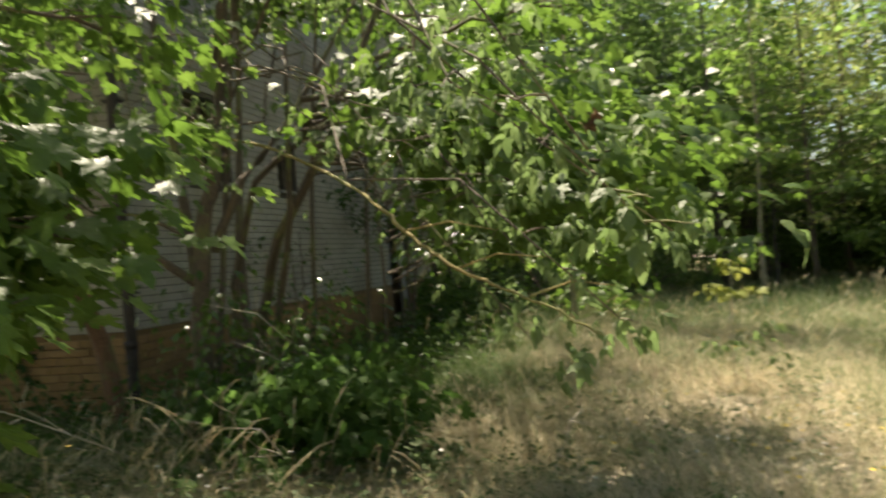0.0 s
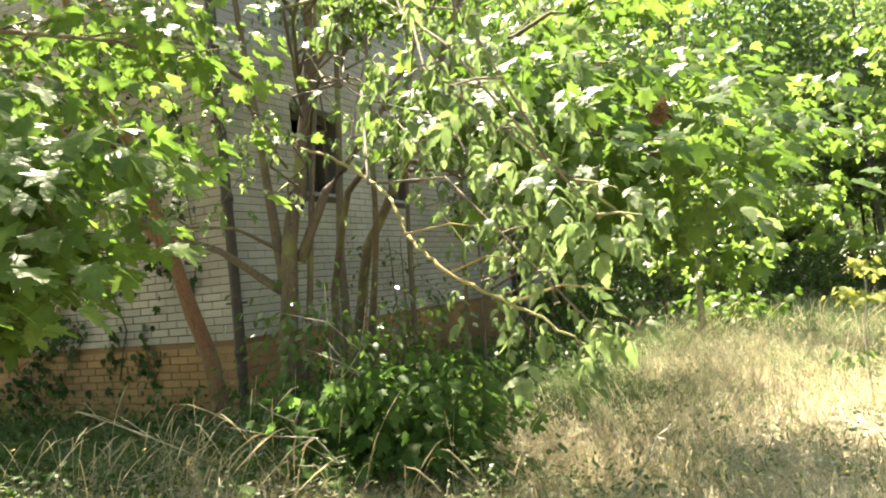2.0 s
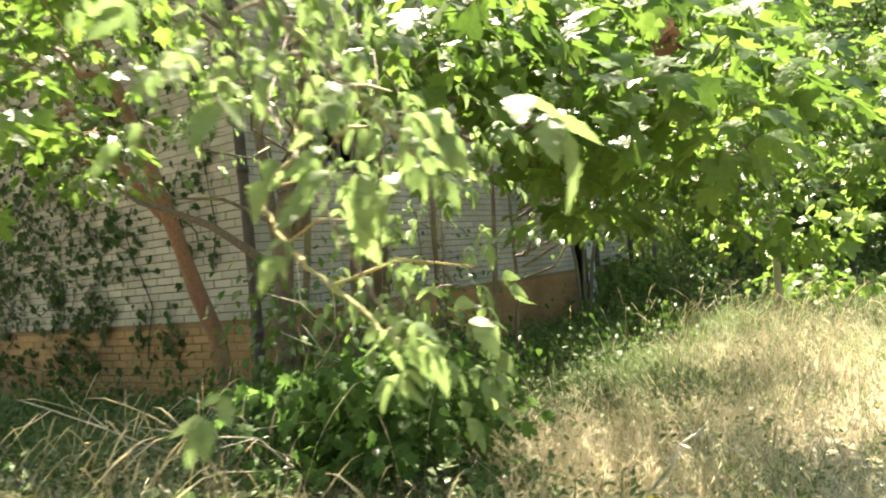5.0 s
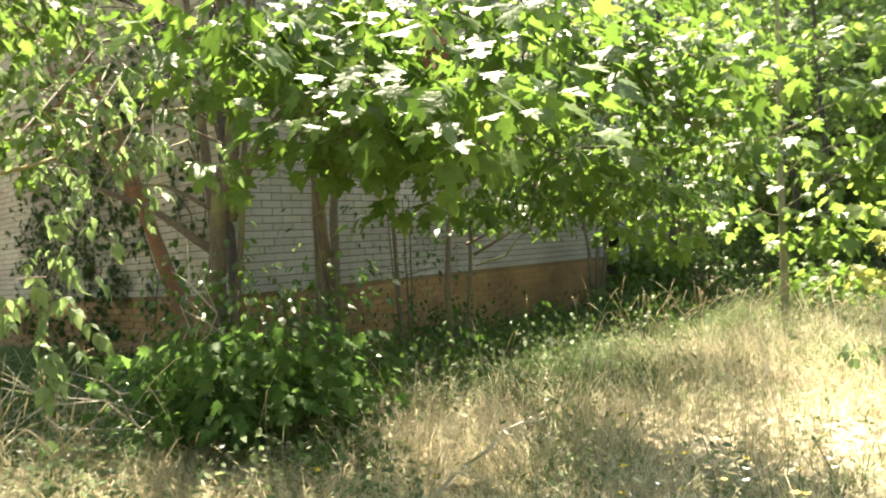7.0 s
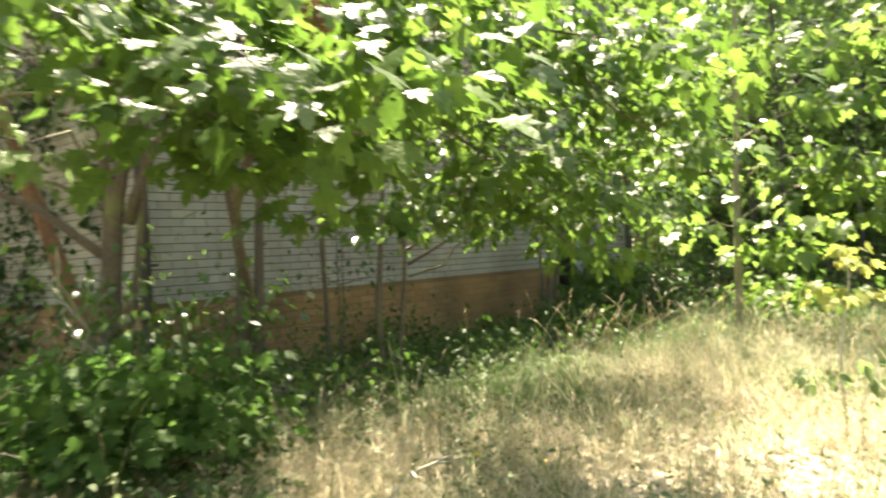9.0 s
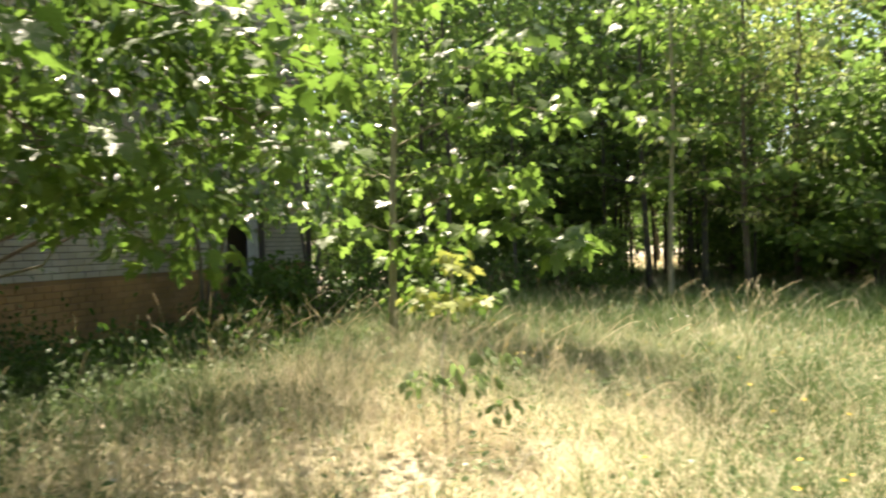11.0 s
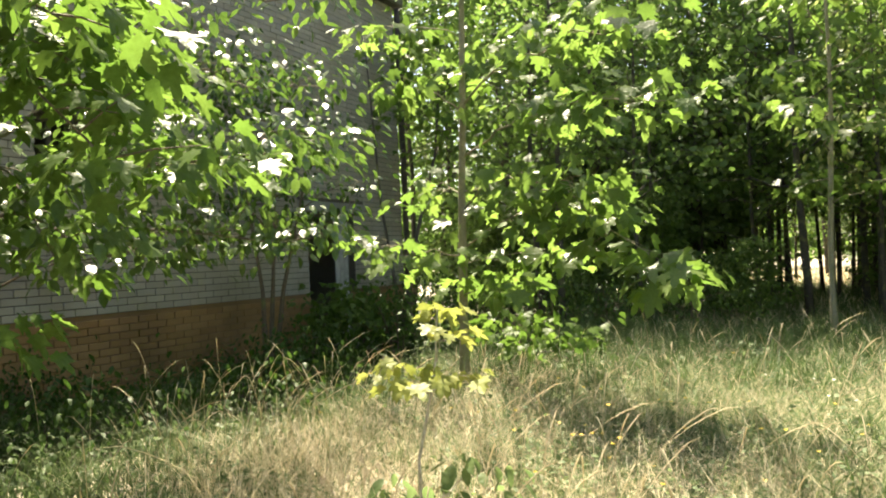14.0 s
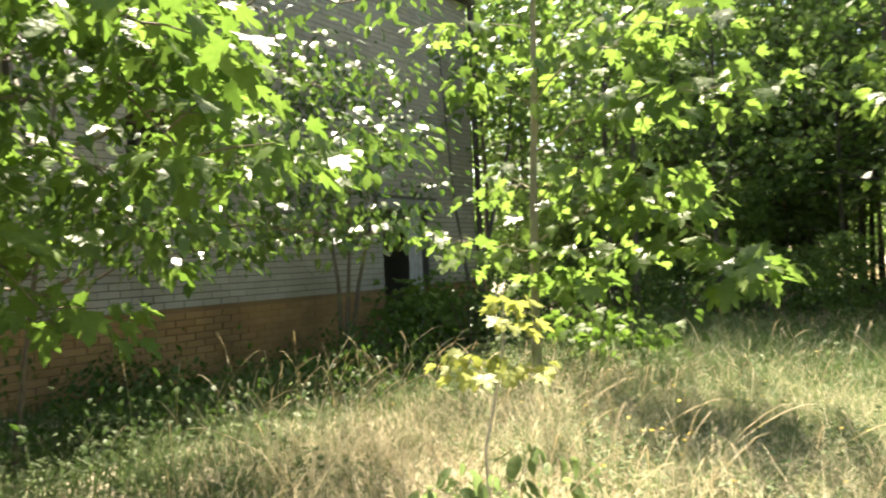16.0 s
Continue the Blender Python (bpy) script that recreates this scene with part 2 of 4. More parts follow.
def leaf_mesh(name, pos, aim, nrm, size, kind, rng):
    """One mesh of many leaves. pos: stalk ends; aim: the way each points; nrm: its upper side."""
    out = OUT[kind]
    out = np.vstack([out, [[0.0, 0.38, 0.01]]])
    n, k = len(pos), len(out)
    aim = aim / np.linalg.norm(aim, axis=1, keepdims=True)
    side = np.cross(aim, nrm)
    side /= np.linalg.norm(side, axis=1, keepdims=True) + 1e-9
    up = np.cross(side, aim)
    curl = rng.uniform(0.3, 1.8, (n, 1))
    wide = rng.uniform(0.82, 1.15, (n, 1))
    v = (pos[:, None] + size[:, None, None] * (out[None, :, 0, None] * (side * wide)[:, None] + out[None, :, 1, None] * aim[:, None] + out[None, :, 2, None] * (up * curl)[:, None]))
    ring = np.arange(k - 1)
    fan = np.stack([np.full(k - 1, k - 1), ring, (ring + 1) % (k - 1)], 1)
    idx = ((np.arange(n) * k)[:, None, None] + fan[None]).ravel().astype(np.int32)
    me = bpy.data.meshes.new(name)
    me.vertices.add(n * k)
    me.vertices.foreach_set("co", v.ravel().astype(np.float32))
    me.loops.add(len(idx))
    me.loops.foreach_set("vertex_index", idx)
    m = len(idx) // 3
    me.polygons.add(m)
    me.polygons.foreach_set("loop_start", np.arange(0, 3 * m, 3, dtype=np.int32))
    me.polygons.foreach_set("loop_total", np.full(m, 3, dtype=np.int32))
    me.polygons.foreach_set("use_smooth", np.ones(m, dtype=bool))
    me.update(calc_edges=True)
    return me


def sprays(tips, per, spread, rng, flat=0.35):
    """Leaf stalks scattered round twig ends, in flattened sprays."""
    tips = np.asarray(tips, float)
    p = np.repeat(tips, per, axis=0)
    off = rng.normal(0, 1, (len(p), 3)) * spread
    off[:, 2] *= flat
    pos = p + off
    aim = off + rng.normal(0, 0.35, off.shape) * spread
    aim[:, 2] = -abs(aim[:, 2]) * 0.4 - rng.uniform(0.3, 1.5, len(aim)) * spread
    nrm = rng.normal(0, 0.35, off.shape)
    nrm[:, 2] += 1.0
    return pos, aim, nrm


def limb_points(a, b, sag, rng, n=6, wob=0.03):
    a, b = Vector(a), Vector(b)
    d = (b - a).length
    pts = []
    for i in range(n):
        s = i / (n - 1)
        p = a.lerp(b, s)
        p.z += sag * d * 4 * s * (1 - s)
        if 0 < i < n - 1:
            p += Vector(rng.normal(0, wob * d, 3))
        pts.append(p)
    return pts


def pinnate(pos, aim, nrm, size, rng):
    """Turns each leaf into five leaflets along a hanging stalk."""
    aim = aim / np.linalg.norm(aim, axis=1, keepdims=True)
    aim[:, 2] -= 0.55
    aim /= np.linalg.norm(aim, axis=1, keepdims=True)
    side = np.cross(aim, nrm)
    side /= np.linalg.norm(side, axis=1, keepdims=True) + 1e-9
    P, A, N, S = [], [], [], []
    for along, turn, big in ((0.9, 0.0, 1.0), (0.75, 1.0, 0.8), (0.75, -1.0, 0.8), (0.2, 1.2, 0.7), (0.2, -1.2, 0.7)):
        P.append(pos + aim * along * size[:, None])
        d = aim * 0.75 + side * turn * 0.8 + rng.normal(0, 0.12, aim.shape)
        d[:, 2] -= 0.15
        A.append(d)
        N.append(nrm + rng.normal(0, 0.2, nrm.shape))
        S.append(size * big * rng.uniform(0.85, 1.15, len(size)))
    return np.concatenate(P), np.concatenate(A), np.concatenate(N), np.concatenate(S)


# ---- ground ----
def ground_z(x, y):
    drop = min(max((x - 3.0) / 3.0, 0.0), 1.0)
    return -0.02 - 0.10 * drop * drop * (3 - 2 * drop) + 0.05 * math.sin(0.7 * x + 0.4) * math.cos(0.6 * y) + 0.03 * math.sin(2.1 * x + 1.3 * y)


def build_ground():
    xs = sorted(set([-900, -300, -100, -50] + [i * 0.5 for i in range(-60, 81)] + [60, 120, 300, 900]))
    ys = sorted(set([-900, -300, -100, -50] + [i * 0.5 for i in range(-50, 101)] + [70, 120, 300, 900]))
    v = [(x, y, ground_z(x, y) if abs(x) < 45 and abs(y) < 60 else -0.12) for y in ys for x in xs]
    w = len(xs)
    f = [(j * w + i, j * w + i + 1, (j + 1) * w + i + 1, (j + 1) * w + i) for j in range(len(ys) - 1) for i in range(w - 1)]
    ob = part("ground", mesh_np("ground", v, f, True), M_GROUND)
    tagged(ob, "dry summer meadow ground with bare sandy soil", "ground", kind="structure")


build_ground()

# ---- building ----
LEN_A, LEN_B, TOP, PL, TH = 11.0, 10.1, 5.9, 0.85, 0.38
WIN_B = (1.15, 2.05, 2.35, 3.35)
DOOR_B = (7.4, 8.6, 0.05, 2.08)
WIN_C = (3.2, 3.75, 2.35, 2.95)
OPEN_B = [WIN_B, DOOR_B, WIN_C]
OPEN_A = []


def wall_cells(u0, u1, z0, z1, holes):
    us = sorted({u0, u1, *[h[0] for h in holes if u0 < h[0] < u1], *[h[1] for h in holes if u0 < h[1] < u1]})
    zs = sorted({z0, z1, *[h[2] for h in holes if z0 < h[2] < z1], *[h[3] for h in holes if z0 < h[3] < z1]})
    for a, b in zip(us, us[1:]):
        for c, d in zip(zs, zs[1:]):
            if not any(h[0] < (a + b) / 2 < h[1] and h[2] < (c + d) / 2 < h[3] for h in holes):
                yield a, b, c, d


def build_walls():
    bm = bmesh.new()
    for a, b, c, d in [*wall_cells(-LEN_A, -TH, -0.5, PL, OPEN_A), *wall_cells(-LEN_A, -TH, PL, TOP, OPEN_A)]:
        box(bm, (a, 0.012, c), (b, TH, d))
    wa = part("wall_south", bm, M_MORTAR)
    wa.data.materials.append(M_PLINTHMORTAR)
    tagged(wa, "white brick house wall on an orange brick plinth", "wall", kind="structure")
    bm = bmesh.new()
    for a, b, c, d in [*wall_cells(0.012, LEN_B, -0.5, PL, OPEN_B), *wall_cells(0.012, LEN_B, PL, TOP, OPEN_B)]:
        box(bm, (-TH, a, c), (-0.012, b, d))
    wb = part("wall_east", bm, M_MORTAR)
    wb.data.materials.append(M_PLINTHMORTAR)
    for w in (wa, wb):
        for p in w.data.polygons:
            if max(w.data.vertices[i].co.z for i in p.vertices) < PL + 0.01:
                p.material_index = 1
    tagged(wb, "white brick house wall with doorway and window", "wall", kind="structure")
    bm = bmesh.new()
    box(bm, (-LEN_A, LEN_B - TH, -0.5), (-TH, LEN_B, TOP))
    tagged(part("wall_north", bm, M_PLASTER), "plain plastered back wall of the house", "wall", kind="structure")
    bm = bmesh.new()
    box(bm, (-LEN_A, TH, -0.5), (-LEN_A + TH, LEN_B - TH, TOP))
    tagged(part("wall_west", bm, M_PLASTER), "plain plastered side wall of the house", "wall", kind="structure")
    bm = bmesh.new()
    box(bm, (-LEN_A + TH, TH, 0.0), (-TH, LEN_B - TH, 0.05))
    tagged(part("floor", bm, M_CONCRETE), "dark concrete floor inside the house", "floor", kind="structure")
    # unseen roof, its height and eaves set where the house shadow ends
    bm = bmesh.new()
    box(bm, (-LEN_A - 0.15, -0.15, TOP), (0.15, LEN_B + 0.15, TOP + 0.18), 0.03)
    tagged(part("roof", bm, M_ROOF), "unseen flat dark roof slab with overhanging eaves", "roof", kind="structure")
    return wa, wb


WALL_A, WALL_B = build_walls()


# ---- trees ----
OUT["leaflet"] = oval_outline(0.24)


def tree(name, label, category, base, stems, boughs, bark, leaf, kind, size, seed, group="", leaf_label="", join=False, flat=0.35):
    """stems: (points, r0, r1). boughs: (start, end, sag, radius, twigs, leaves a twig, spread, length share that is bare)."""
    rng = np.random.default_rng(seed)
    th = thing(name, base, label, category, group)
    bag = Bag()
    for pts, r0, r1 in stems:
        n = len(pts)
        fine, rad = [], []
        for i in range(n - 1):
            for s in range(3):
                p = Vector(pts[i]).lerp(Vector(pts[i + 1]), s / 3)
                fine.append(p + Vector(rng.normal(0, 0.12 * r0, 3)))
                rad.append((r0 + (r1 - r0) * (i + s / 3) / (n - 1)) * rng.uniform(0.93, 1.07))
        fine.append(Vector(pts[-1]))
        rad.append(r1)
        bag.add(tube(fine, rad, 9))
    part("trunk", bag.mesh("trunk"), bark, th)
    P, A, N, S = [], [], [], []
    joined = Bag()
    for a, b, sag, r, twigs, per, spread, bare in boughs:
        limbs = joined if join else Bag()
        pts = limb_points(a, b, sag, rng, 8)
        limbs.add(tube(pts, [r * (1 - 0.8 * i / 7) for i in range(8)], 4 if join else 6))
        d = Vector(b) - Vector(a)
        tips, twiglets = [], []
        for k in range(twigs):
            s = bare + (1 - bare) * (k + rng.uniform(0, 1)) / twigs
            i = min(int(s * 7), 6)
            o = pts[i].lerp(pts[i + 1], s * 7 - i)
            side = Vector(rng.normal(0, 1, 3))
            side.z *= 0.35
            w = (d.normalized() * 0.7 + side * 0.8).normalized() * spread * rng.uniform(0.7, 2.0)
            tip = o + w
            vf = tube([o, o + w * 0.5 + Vector((0, 0, 0.06 * spread)), tip], [r * 0.28, r * 0.2, r * 0.1], 3 if join else 4, False)
            if join:
                limbs.add(vf)
            else:
                twiglets.append(vf)
            tips.append(tip)
        tips.append(pts[-1])
        if not join:
            br = part("branch", limbs.mesh("branch"), bark, th)
            for vf in twiglets:
                tw = new("twig", mesh_np("twig", vf[0], vf[1], True))
                tw.data.materials.append(bark)
                tw.parent = br
        p, am, nr = sprays(np.array([tuple(t) for t in tips]), per, spread, rng, flat)
        P.append(p), A.append(am), N.append(nr), S.append(size * rng.uniform(0.5, 1.25, len(p)))
    if join:
        tagged(part("limbwork", joined.mesh("limbwork"), bark, th), "thin leafy branches", kind="stuff")
    if P:
        P, A, N, S = np.concatenate(P), np.concatenate(A), np.concatenate(N), np.concatenate(S)
        if kind == "toothed":
            P, A, N, S = pinnate(P, A, N, S, rng)
        part("crown", leaf_mesh("crown", P, A, N, S, kind, rng), leaf, th, leaf_label)
    return th


def auto_boughs(base, h, reach, count, seed, low=0.3, twigs=8, per=14, spread=0.3, r=0.03):
    rng = np.random.default_rng(seed)
    out = []
    for i in range(count):
        s = low + (1 - low) * (i + rng.uniform(0, 1)) / count
        w = i * 2.4 + rng.uniform(-0.4, 0.4)
        ln = reach * (1.15 - 0.75 * s) * rng.uniform(0.7, 1.15)
        a = (base[0], base[1], base[2] + h * s)
        b = (base[0] + ln * math.cos(w), base[1] + ln * math.sin(w), base[2] + h * s + ln * rng.uniform(0.05, 0.5))
        out.append((a, b, 0.05, r * (1.2 - 0.7 * s), twigs, per, spread, 0.2))
    return out



# ---- the wood round the clearing: a few built trees, copied ----
def forest():
    protos = []
    for k in range(3):
        h = 11.5 + k * 1.6
        stems = [([(0, 0, -0.2), (0.1, 0.05, h * 0.3), (-0.05 + 0.1 * k, 0.1, h * 0.65), (0.1, 0.0, h)], 0.075 + 0.02 * k, 0.015)]
        bs = auto_boughs((0, 0, 0), h, 2.5, 26, 90 + k, 0.27 - 0.05 * k, 7, 8, 0.40, 0.026)
        protos.append(tree("forest_tree", "slender broadleaved tree with dark trunk in the wood", "tree", (0, 0, 0), stems, bs,
                           M_BARKDARK, M_FOREST, "rough", 0.17, 60 + k, "trees of the wood", join=True))
    for k in range(2):
        h = 2.8 + k * 1.2
        stems = [([(0, 0, -0.2), (0.15 * (-1) ** j, 0.1 * j, h * 0.4), (0.3 * (-1) ** j, 0.25 * (j - 1), h)], 0.022, 0.006) for j in range(3)]
        bs = auto_boughs((0, 0, 0), h, 1.3, 22, 190 + k, 0.1, 6, 14, 0.26, 0.012)
        protos.append(tree("understorey_bush", "dense green understorey bush at the wood edge", "bush", (0, 0, 0), stems, bs,
                           M_BARKDARK, M_FOREST, "rough", 0.14, 70 + k, "bushes of the wood", join=True))
    stems = [([(0, 0, -0.2), (0.1, 0.0, 2.6), (-0.1, 0.1, 5.5), (0.0, 0.0, 9.0)], 0.09, 0.015)]
    protos.append(tree("pale_tree", "airy pale-leaved tree at the sunny field edge", "tree", (0, 0, 0), stems, auto_boughs((0, 0, 0), 9.0, 2.6, 26, 97, 0.16, 7, 11, 0.34, 0.024),
                       M_BARK, M_ASH, "leaflet", 0.16, 66, "pale trees of the wood", join=True))
    rng = np.random.default_rng(5)
    spots = []

    def put(x, y, kinds, lo, hi, gap):
        if all((x - a[0]) ** 2 + (y - a[1]) ** 2 > gap ** 2 for a in spots):
            spots.append((x, y, int(rng.choice(kinds)), rng.uniform(lo, hi)))

    for i in range(110):                                   # behind the far gable
        x, y = rng.uniform(-3, 6.2), rng.uniform(11.6, 24)
        if x + 0.8 < y - 11:
            put(x, y, (0, 1, 2), 0.8, 1.15, 1.5)
    for i in range(30):                                    # low growth at the edge of the wood
        put(rng.uniform(0.6, 6.4), rng.uniform(11.4, 15.5), (3, 4), 0.3, 0.6, 0.9)
    for i in range(150):                                   # thin poles deeper in the wood
        put(rng.uniform(1, 9), rng.uniform(12.5, 26), (0, 1), 0.45, 0.8, 0.7)
    for i in range(18):                                    # bushes that close the wood behind the gable
        spots.append((rng.uniform(-6, 5), rng.uniform(15.5, 22), int(rng.choice((3, 4))), rng.uniform(0.9, 1.4)))
    for i in range(22):
        spots.append((rng.uniform(-4, 24), rng.uniform(25, 36), int(rng.choice((3, 4))), rng.uniform(1.0, 1.8)))
    for i in range(16):                                    # hazel thicket that closes the far side
        spots.append((rng.uniform(6.0, 12), rng.uniform(15, 20), int(rng.choice((3, 4))), rng.uniform(0.5, 0.8)))
    for i in range(10):                                    # tall trees closing the wood to the north-east
        spots.append((rng.uniform(9.5, 18), rng.uniform(15, 25), 5, rng.uniform(0.8, 1.1)))
    for i in range(22):
        spots.append((rng.uniform(6.5, 15), rng.uniform(19, 25), int(rng.choice((3, 4))), rng.uniform(0.6, 1.0)))
    for x, y, k, h in ((2.9, 10.3, 1, 0.65), (4.0, 11.2, 0, 0.6), (2.2, 11.2, 0, 0.8)):
        spots.append((x, y, k, h))                         # first row of the wood
    for x, y, k in ((0.2, 13.2, 4), (0.9, 12.6, 3), (-0.8, 14.0, 4), (1.6, 13.6, 3), (2.4, 14.6, 4)):
        spots.append((x, y, k, 0.7))
    for x, y, h in ((8.3, 12.0, 0.8), (9.6, 14.6, 0.95)):
        spots.append((x, y, 5, h))                         # pale trees along the path
    for i in range(16):
        put(rng.uniform(2, 14), rng.uniform(20, 30), (1, 2), 1.1, 1.4, 1.4)
    for x, y, k, h in ((-3.2, -3.7, 1, 0.85), (-5.8, -3.5, 0, 0.9), (-1.2, -4.8, 2, 0.8), (-8.2, -3.4, 1, 0.9)):
        spots.append((x, y, k, h))                         # unseen trees, added to keep sky light off the south wall
    for i in range(40):                                    # more unseen trees, added to shade the south wall
        x, y = rng.uniform(-10, 0.2), rng.uniform(-10, -4.8)
        put(x, y, (0, 1, 2, 4), 0.8, 1.1, 1.5)
    for i in range(40):                                    # open wood beyond the second sapling
        put(rng.uniform(7.6, 20), rng.uniform(14, 32), (5, 5, 1), 0.9, 1.3, 2.6)
    for i in range(40):
        put(rng.uniform(8.6, 18), rng.uniform(9, 24), (3, 4), 0.7, 1.1, 1.5)
    for i in range(30):                                    # east and south of the clearing
        put(rng.uniform(12.5, 22), rng.uniform(-16, 12), (0, 1, 2, 4), 0.9, 1.3, 2.0)
    for i in range(16):
        put(rng.uniform(-9, 14), rng.uniform(-22, -13), (0, 1, 2), 0.9, 1.3, 2.0)
    for i in range(34):                                    # far belt across the fields
        w = rng.uniform(-0.6, 1.9)
        d = rng.uniform(46, 60)
        put(5 + d * math.sin(w), d * math.cos(w), (0, 1, 2), 1.5, 2.2, 3.0)
    for i in range(20):                                    # dense edge of the wood beyond the path
        spots.append((rng.uniform(10.6, 17), rng.uniform(9, 21), int(rng.choice((0, 1, 2))), rng.uniform(0.7, 1.0)))
    for i in range(24):
        spots.append((rng.uniform(10.4, 17), rng.uniform(8.5, 20), int(rng.choice((3, 4))), rng.uniform(0.7, 1.2)))
    lane = len(spots)
    for i in range(26):                                    # hedge across the field
        spots.append((3.5 + i * 0.95 + rng.uniform(-0.3, 0.3), rng.uniform(36, 42), int(rng.choice((3, 4))), rng.uniform(0.9, 1.5)))
    first = set()
    for i, (x, y, k, s) in enumerate(spots):
        if i < lane and y > 8 and k in (3, 4) and (abs(x - 6.9) < 0.9 + 0.02 * y or abs(x - 7.0 - 0.40 * (y + 2.5)) < 0.6 + 0.02 * y):
            continue                                       # two lanes without undergrowth, open to the sunny field
        m = pose(x, y, ground_z(x, y) if d_near(x, y) else -0.12, 0, 0, rng.uniform(0, 360))
        if k not in first:
            first.add(k)
            protos[k].matrix_basis = m @ Matrix.Diagonal((s, s, s, 1))
        else:
            copy_thing(protos[k], m).scale = (s, s, s)


def d_near(x, y):
    return abs(x) < 45 and abs(y) < 60


forest()

# ---- maple whose boughs hang in from beside the path ----
MB = (1.35, -5.85)
tree("broad_maple", "broad maple with large leaves hanging beside the path", "tree", (*MB, -0.2),
     [([(*MB, -0.25), (MB[0] + 0.05, MB[1] + 0.05, 1.2), (MB[0], MB[1] + 0.15, 3.0), (MB[0] + 0.2, MB[1] + 0.2, 6.4)], 0.14, 0.03)],
     [((1.4, -5.3, 1.0), (3.38, -4.66, 1.26), 0.05, 0.014, 9, 9, 0.11, 0.8),
      ((1.4, -5.3, 0.7), (3.28, -4.74, 1.05), 0.03, 0.012, 8, 8, 0.10, 0.84),
      ((1.4, -5.3, 0.5), (3.20, -4.82, 0.86), 0.03, 0.012, 6, 8, 0.09, 0.85),
      ((1.4, -5.2, 1.6), (3.24, -4.16, 1.52), 0.06, 0.022, 10, 24, 0.16, 0.7),
      ((1.4, -5.2, 1.5), (3.08, -4.32, 1.40), 0.05, 0.018, 9, 24, 0.15, 0.74),
      ((1.4, -5.2, 1.5), (2.92, -4.22, 1.64), 0.05, 0.018, 9, 22, 0.16, 0.74),
      ((1.4, -5.2, 1.9), (3.18, -3.86, 1.70), 0.06, 0.022, 10, 23, 0.17, 0.7),
      ((1.4, -5.2, 2.0), (2.90, -4.05, 1.98), 0.04, 0.02, 8, 12, 0.18, 0.55),
      ((1.4, -5.2, 2.4), (2.72, -3.1, 2.32), 0.05, 0.024, 11, 21, 0.22, 0.5),
      ((1.4, -5.2, 2.8), (3.1, -3.9, 2.9), 0.05, 0.03, 12, 21, 0.26, 0.4),
      ((1.4, -5.2, 3.4), (2.6, -2.9, 3.5), 0.05, 0.03, 14, 23, 0.3, 0.3),
      # high boughs out of view, added to shade the leaves below
      ((1.4, -5.2, 4.0), (1.4, -3.4, 4.4), 0.05, 0.03, 16, 18, 0.34, 0.2),
      ((1.4, -5.2, 4.6), (0.6, -3.4, 5.0), 0.05, 0.03, 16, 18, 0.34, 0.2),
      ((1.4, -5.2, 4.4), (2.4, -3.9, 4.9), 0.05, 0.03, 18, 20, 0.34, 0.2),
      ((1.4, -5.2, 5.2), (1.5, -3.2, 5.8), 0.05, 0.03, 12, 23, 0.36, 0.2),
      ((1.4, -5.2, 5.0), (0.4, -6.4, 5.6), 0.05, 0.03, 14, 21, 0.3, 0.2)],
     M_BARK, M_MAPLE, "maple", 0.100, 21, flat=0.24)

# ---- many-stemmed box elder at the house corner ----
tree("box_elder", "many-stemmed box elder leaning from the house corner", "tree", (1.62, -1.15, -0.2),
     [([(1.54, -1.16, -0.3), (1.55, -1.16, 0.6), (1.62, -1.10, 1.62), (1.70, -1.00, 2.2), (1.70, -0.80, 3.1), (1.82, -0.60, 6.0)], 0.085, 0.025),
      ([(1.59, -1.12, 0.9), (1.47, -1.10, 1.8), (1.34, -1.08, 3.0), (1.12, -1.10, 5.4)], 0.048, 0.015),
      ([(1.65, -1.05, 1.5), (1.87, -0.95, 2.0), (2.22, -0.70, 2.5), (2.82, -0.40, 3.6)], 0.042, 0.012),
      ([(1.60, -1.10, 0.2), (1.68, -1.00, 1.3), (1.84, -0.85, 3.2), (1.92, -0.70, 5.0)], 0.03, 0.012),
      ([(1.57, -1.14, 1.25), (1.25, -1.45, 1.62), (0.95, -1.75, 1.8), (0.55, -2.1, 2.3)], 0.034, 0.012)],
     [((1.72, -0.95, 2.9), (4.62, -4.06, 1.55), 0.16, 0.016, 7, 5, 0.10, 0.72),
      ((1.72, -0.95, 2.7), (4.74, -4.08, 1.36), 0.15, 0.014, 5, 5, 0.07, 0.84),
      ((1.72, -0.95, 2.8), (4.80, -4.02, 1.34), 0.17, 0.014, 5, 5, 0.07, 0.84),
      ((1.72, -0.95, 2.4), (4.67, -3.92, 1.12), 0.14, 0.012, 3, 4, 0.06, 0.9),
      ((1.72, -0.95, 3.1), (4.28, -3.75, 1.82), 0.14, 0.02, 8, 6, 0.15, 0.6),
      ((1.72, -0.95, 3.4), (3.9, -3.2, 2.3), 0.12, 0.02, 8, 6, 0.2, 0.45),
      ((1.72, -0.95, 3.6), (4.6, -3.2, 2.5), 0.12, 0.022, 9, 6, 0.22, 0.5),
      ((1.72, -0.95, 3.8), (4.9, -2.7, 3.0), 0.1, 0.024, 10, 6, 0.26, 0.4),
      ((1.72, -0.95, 4.8), (3.2, -0.4, 5.2), 0.1, 0.03, 10, 6, 0.3, 0.2),
      ((1.37, -1.08, 2.9), (0.9, -2.2, 3.2), 0.1, 0.02, 6, 6, 0.22, 0.3),
      ((1.65, -1.1, 2.0), (2.69, -2.69, 2.04), 0.12, 0.012, 5, 6, 0.17, 0.5),
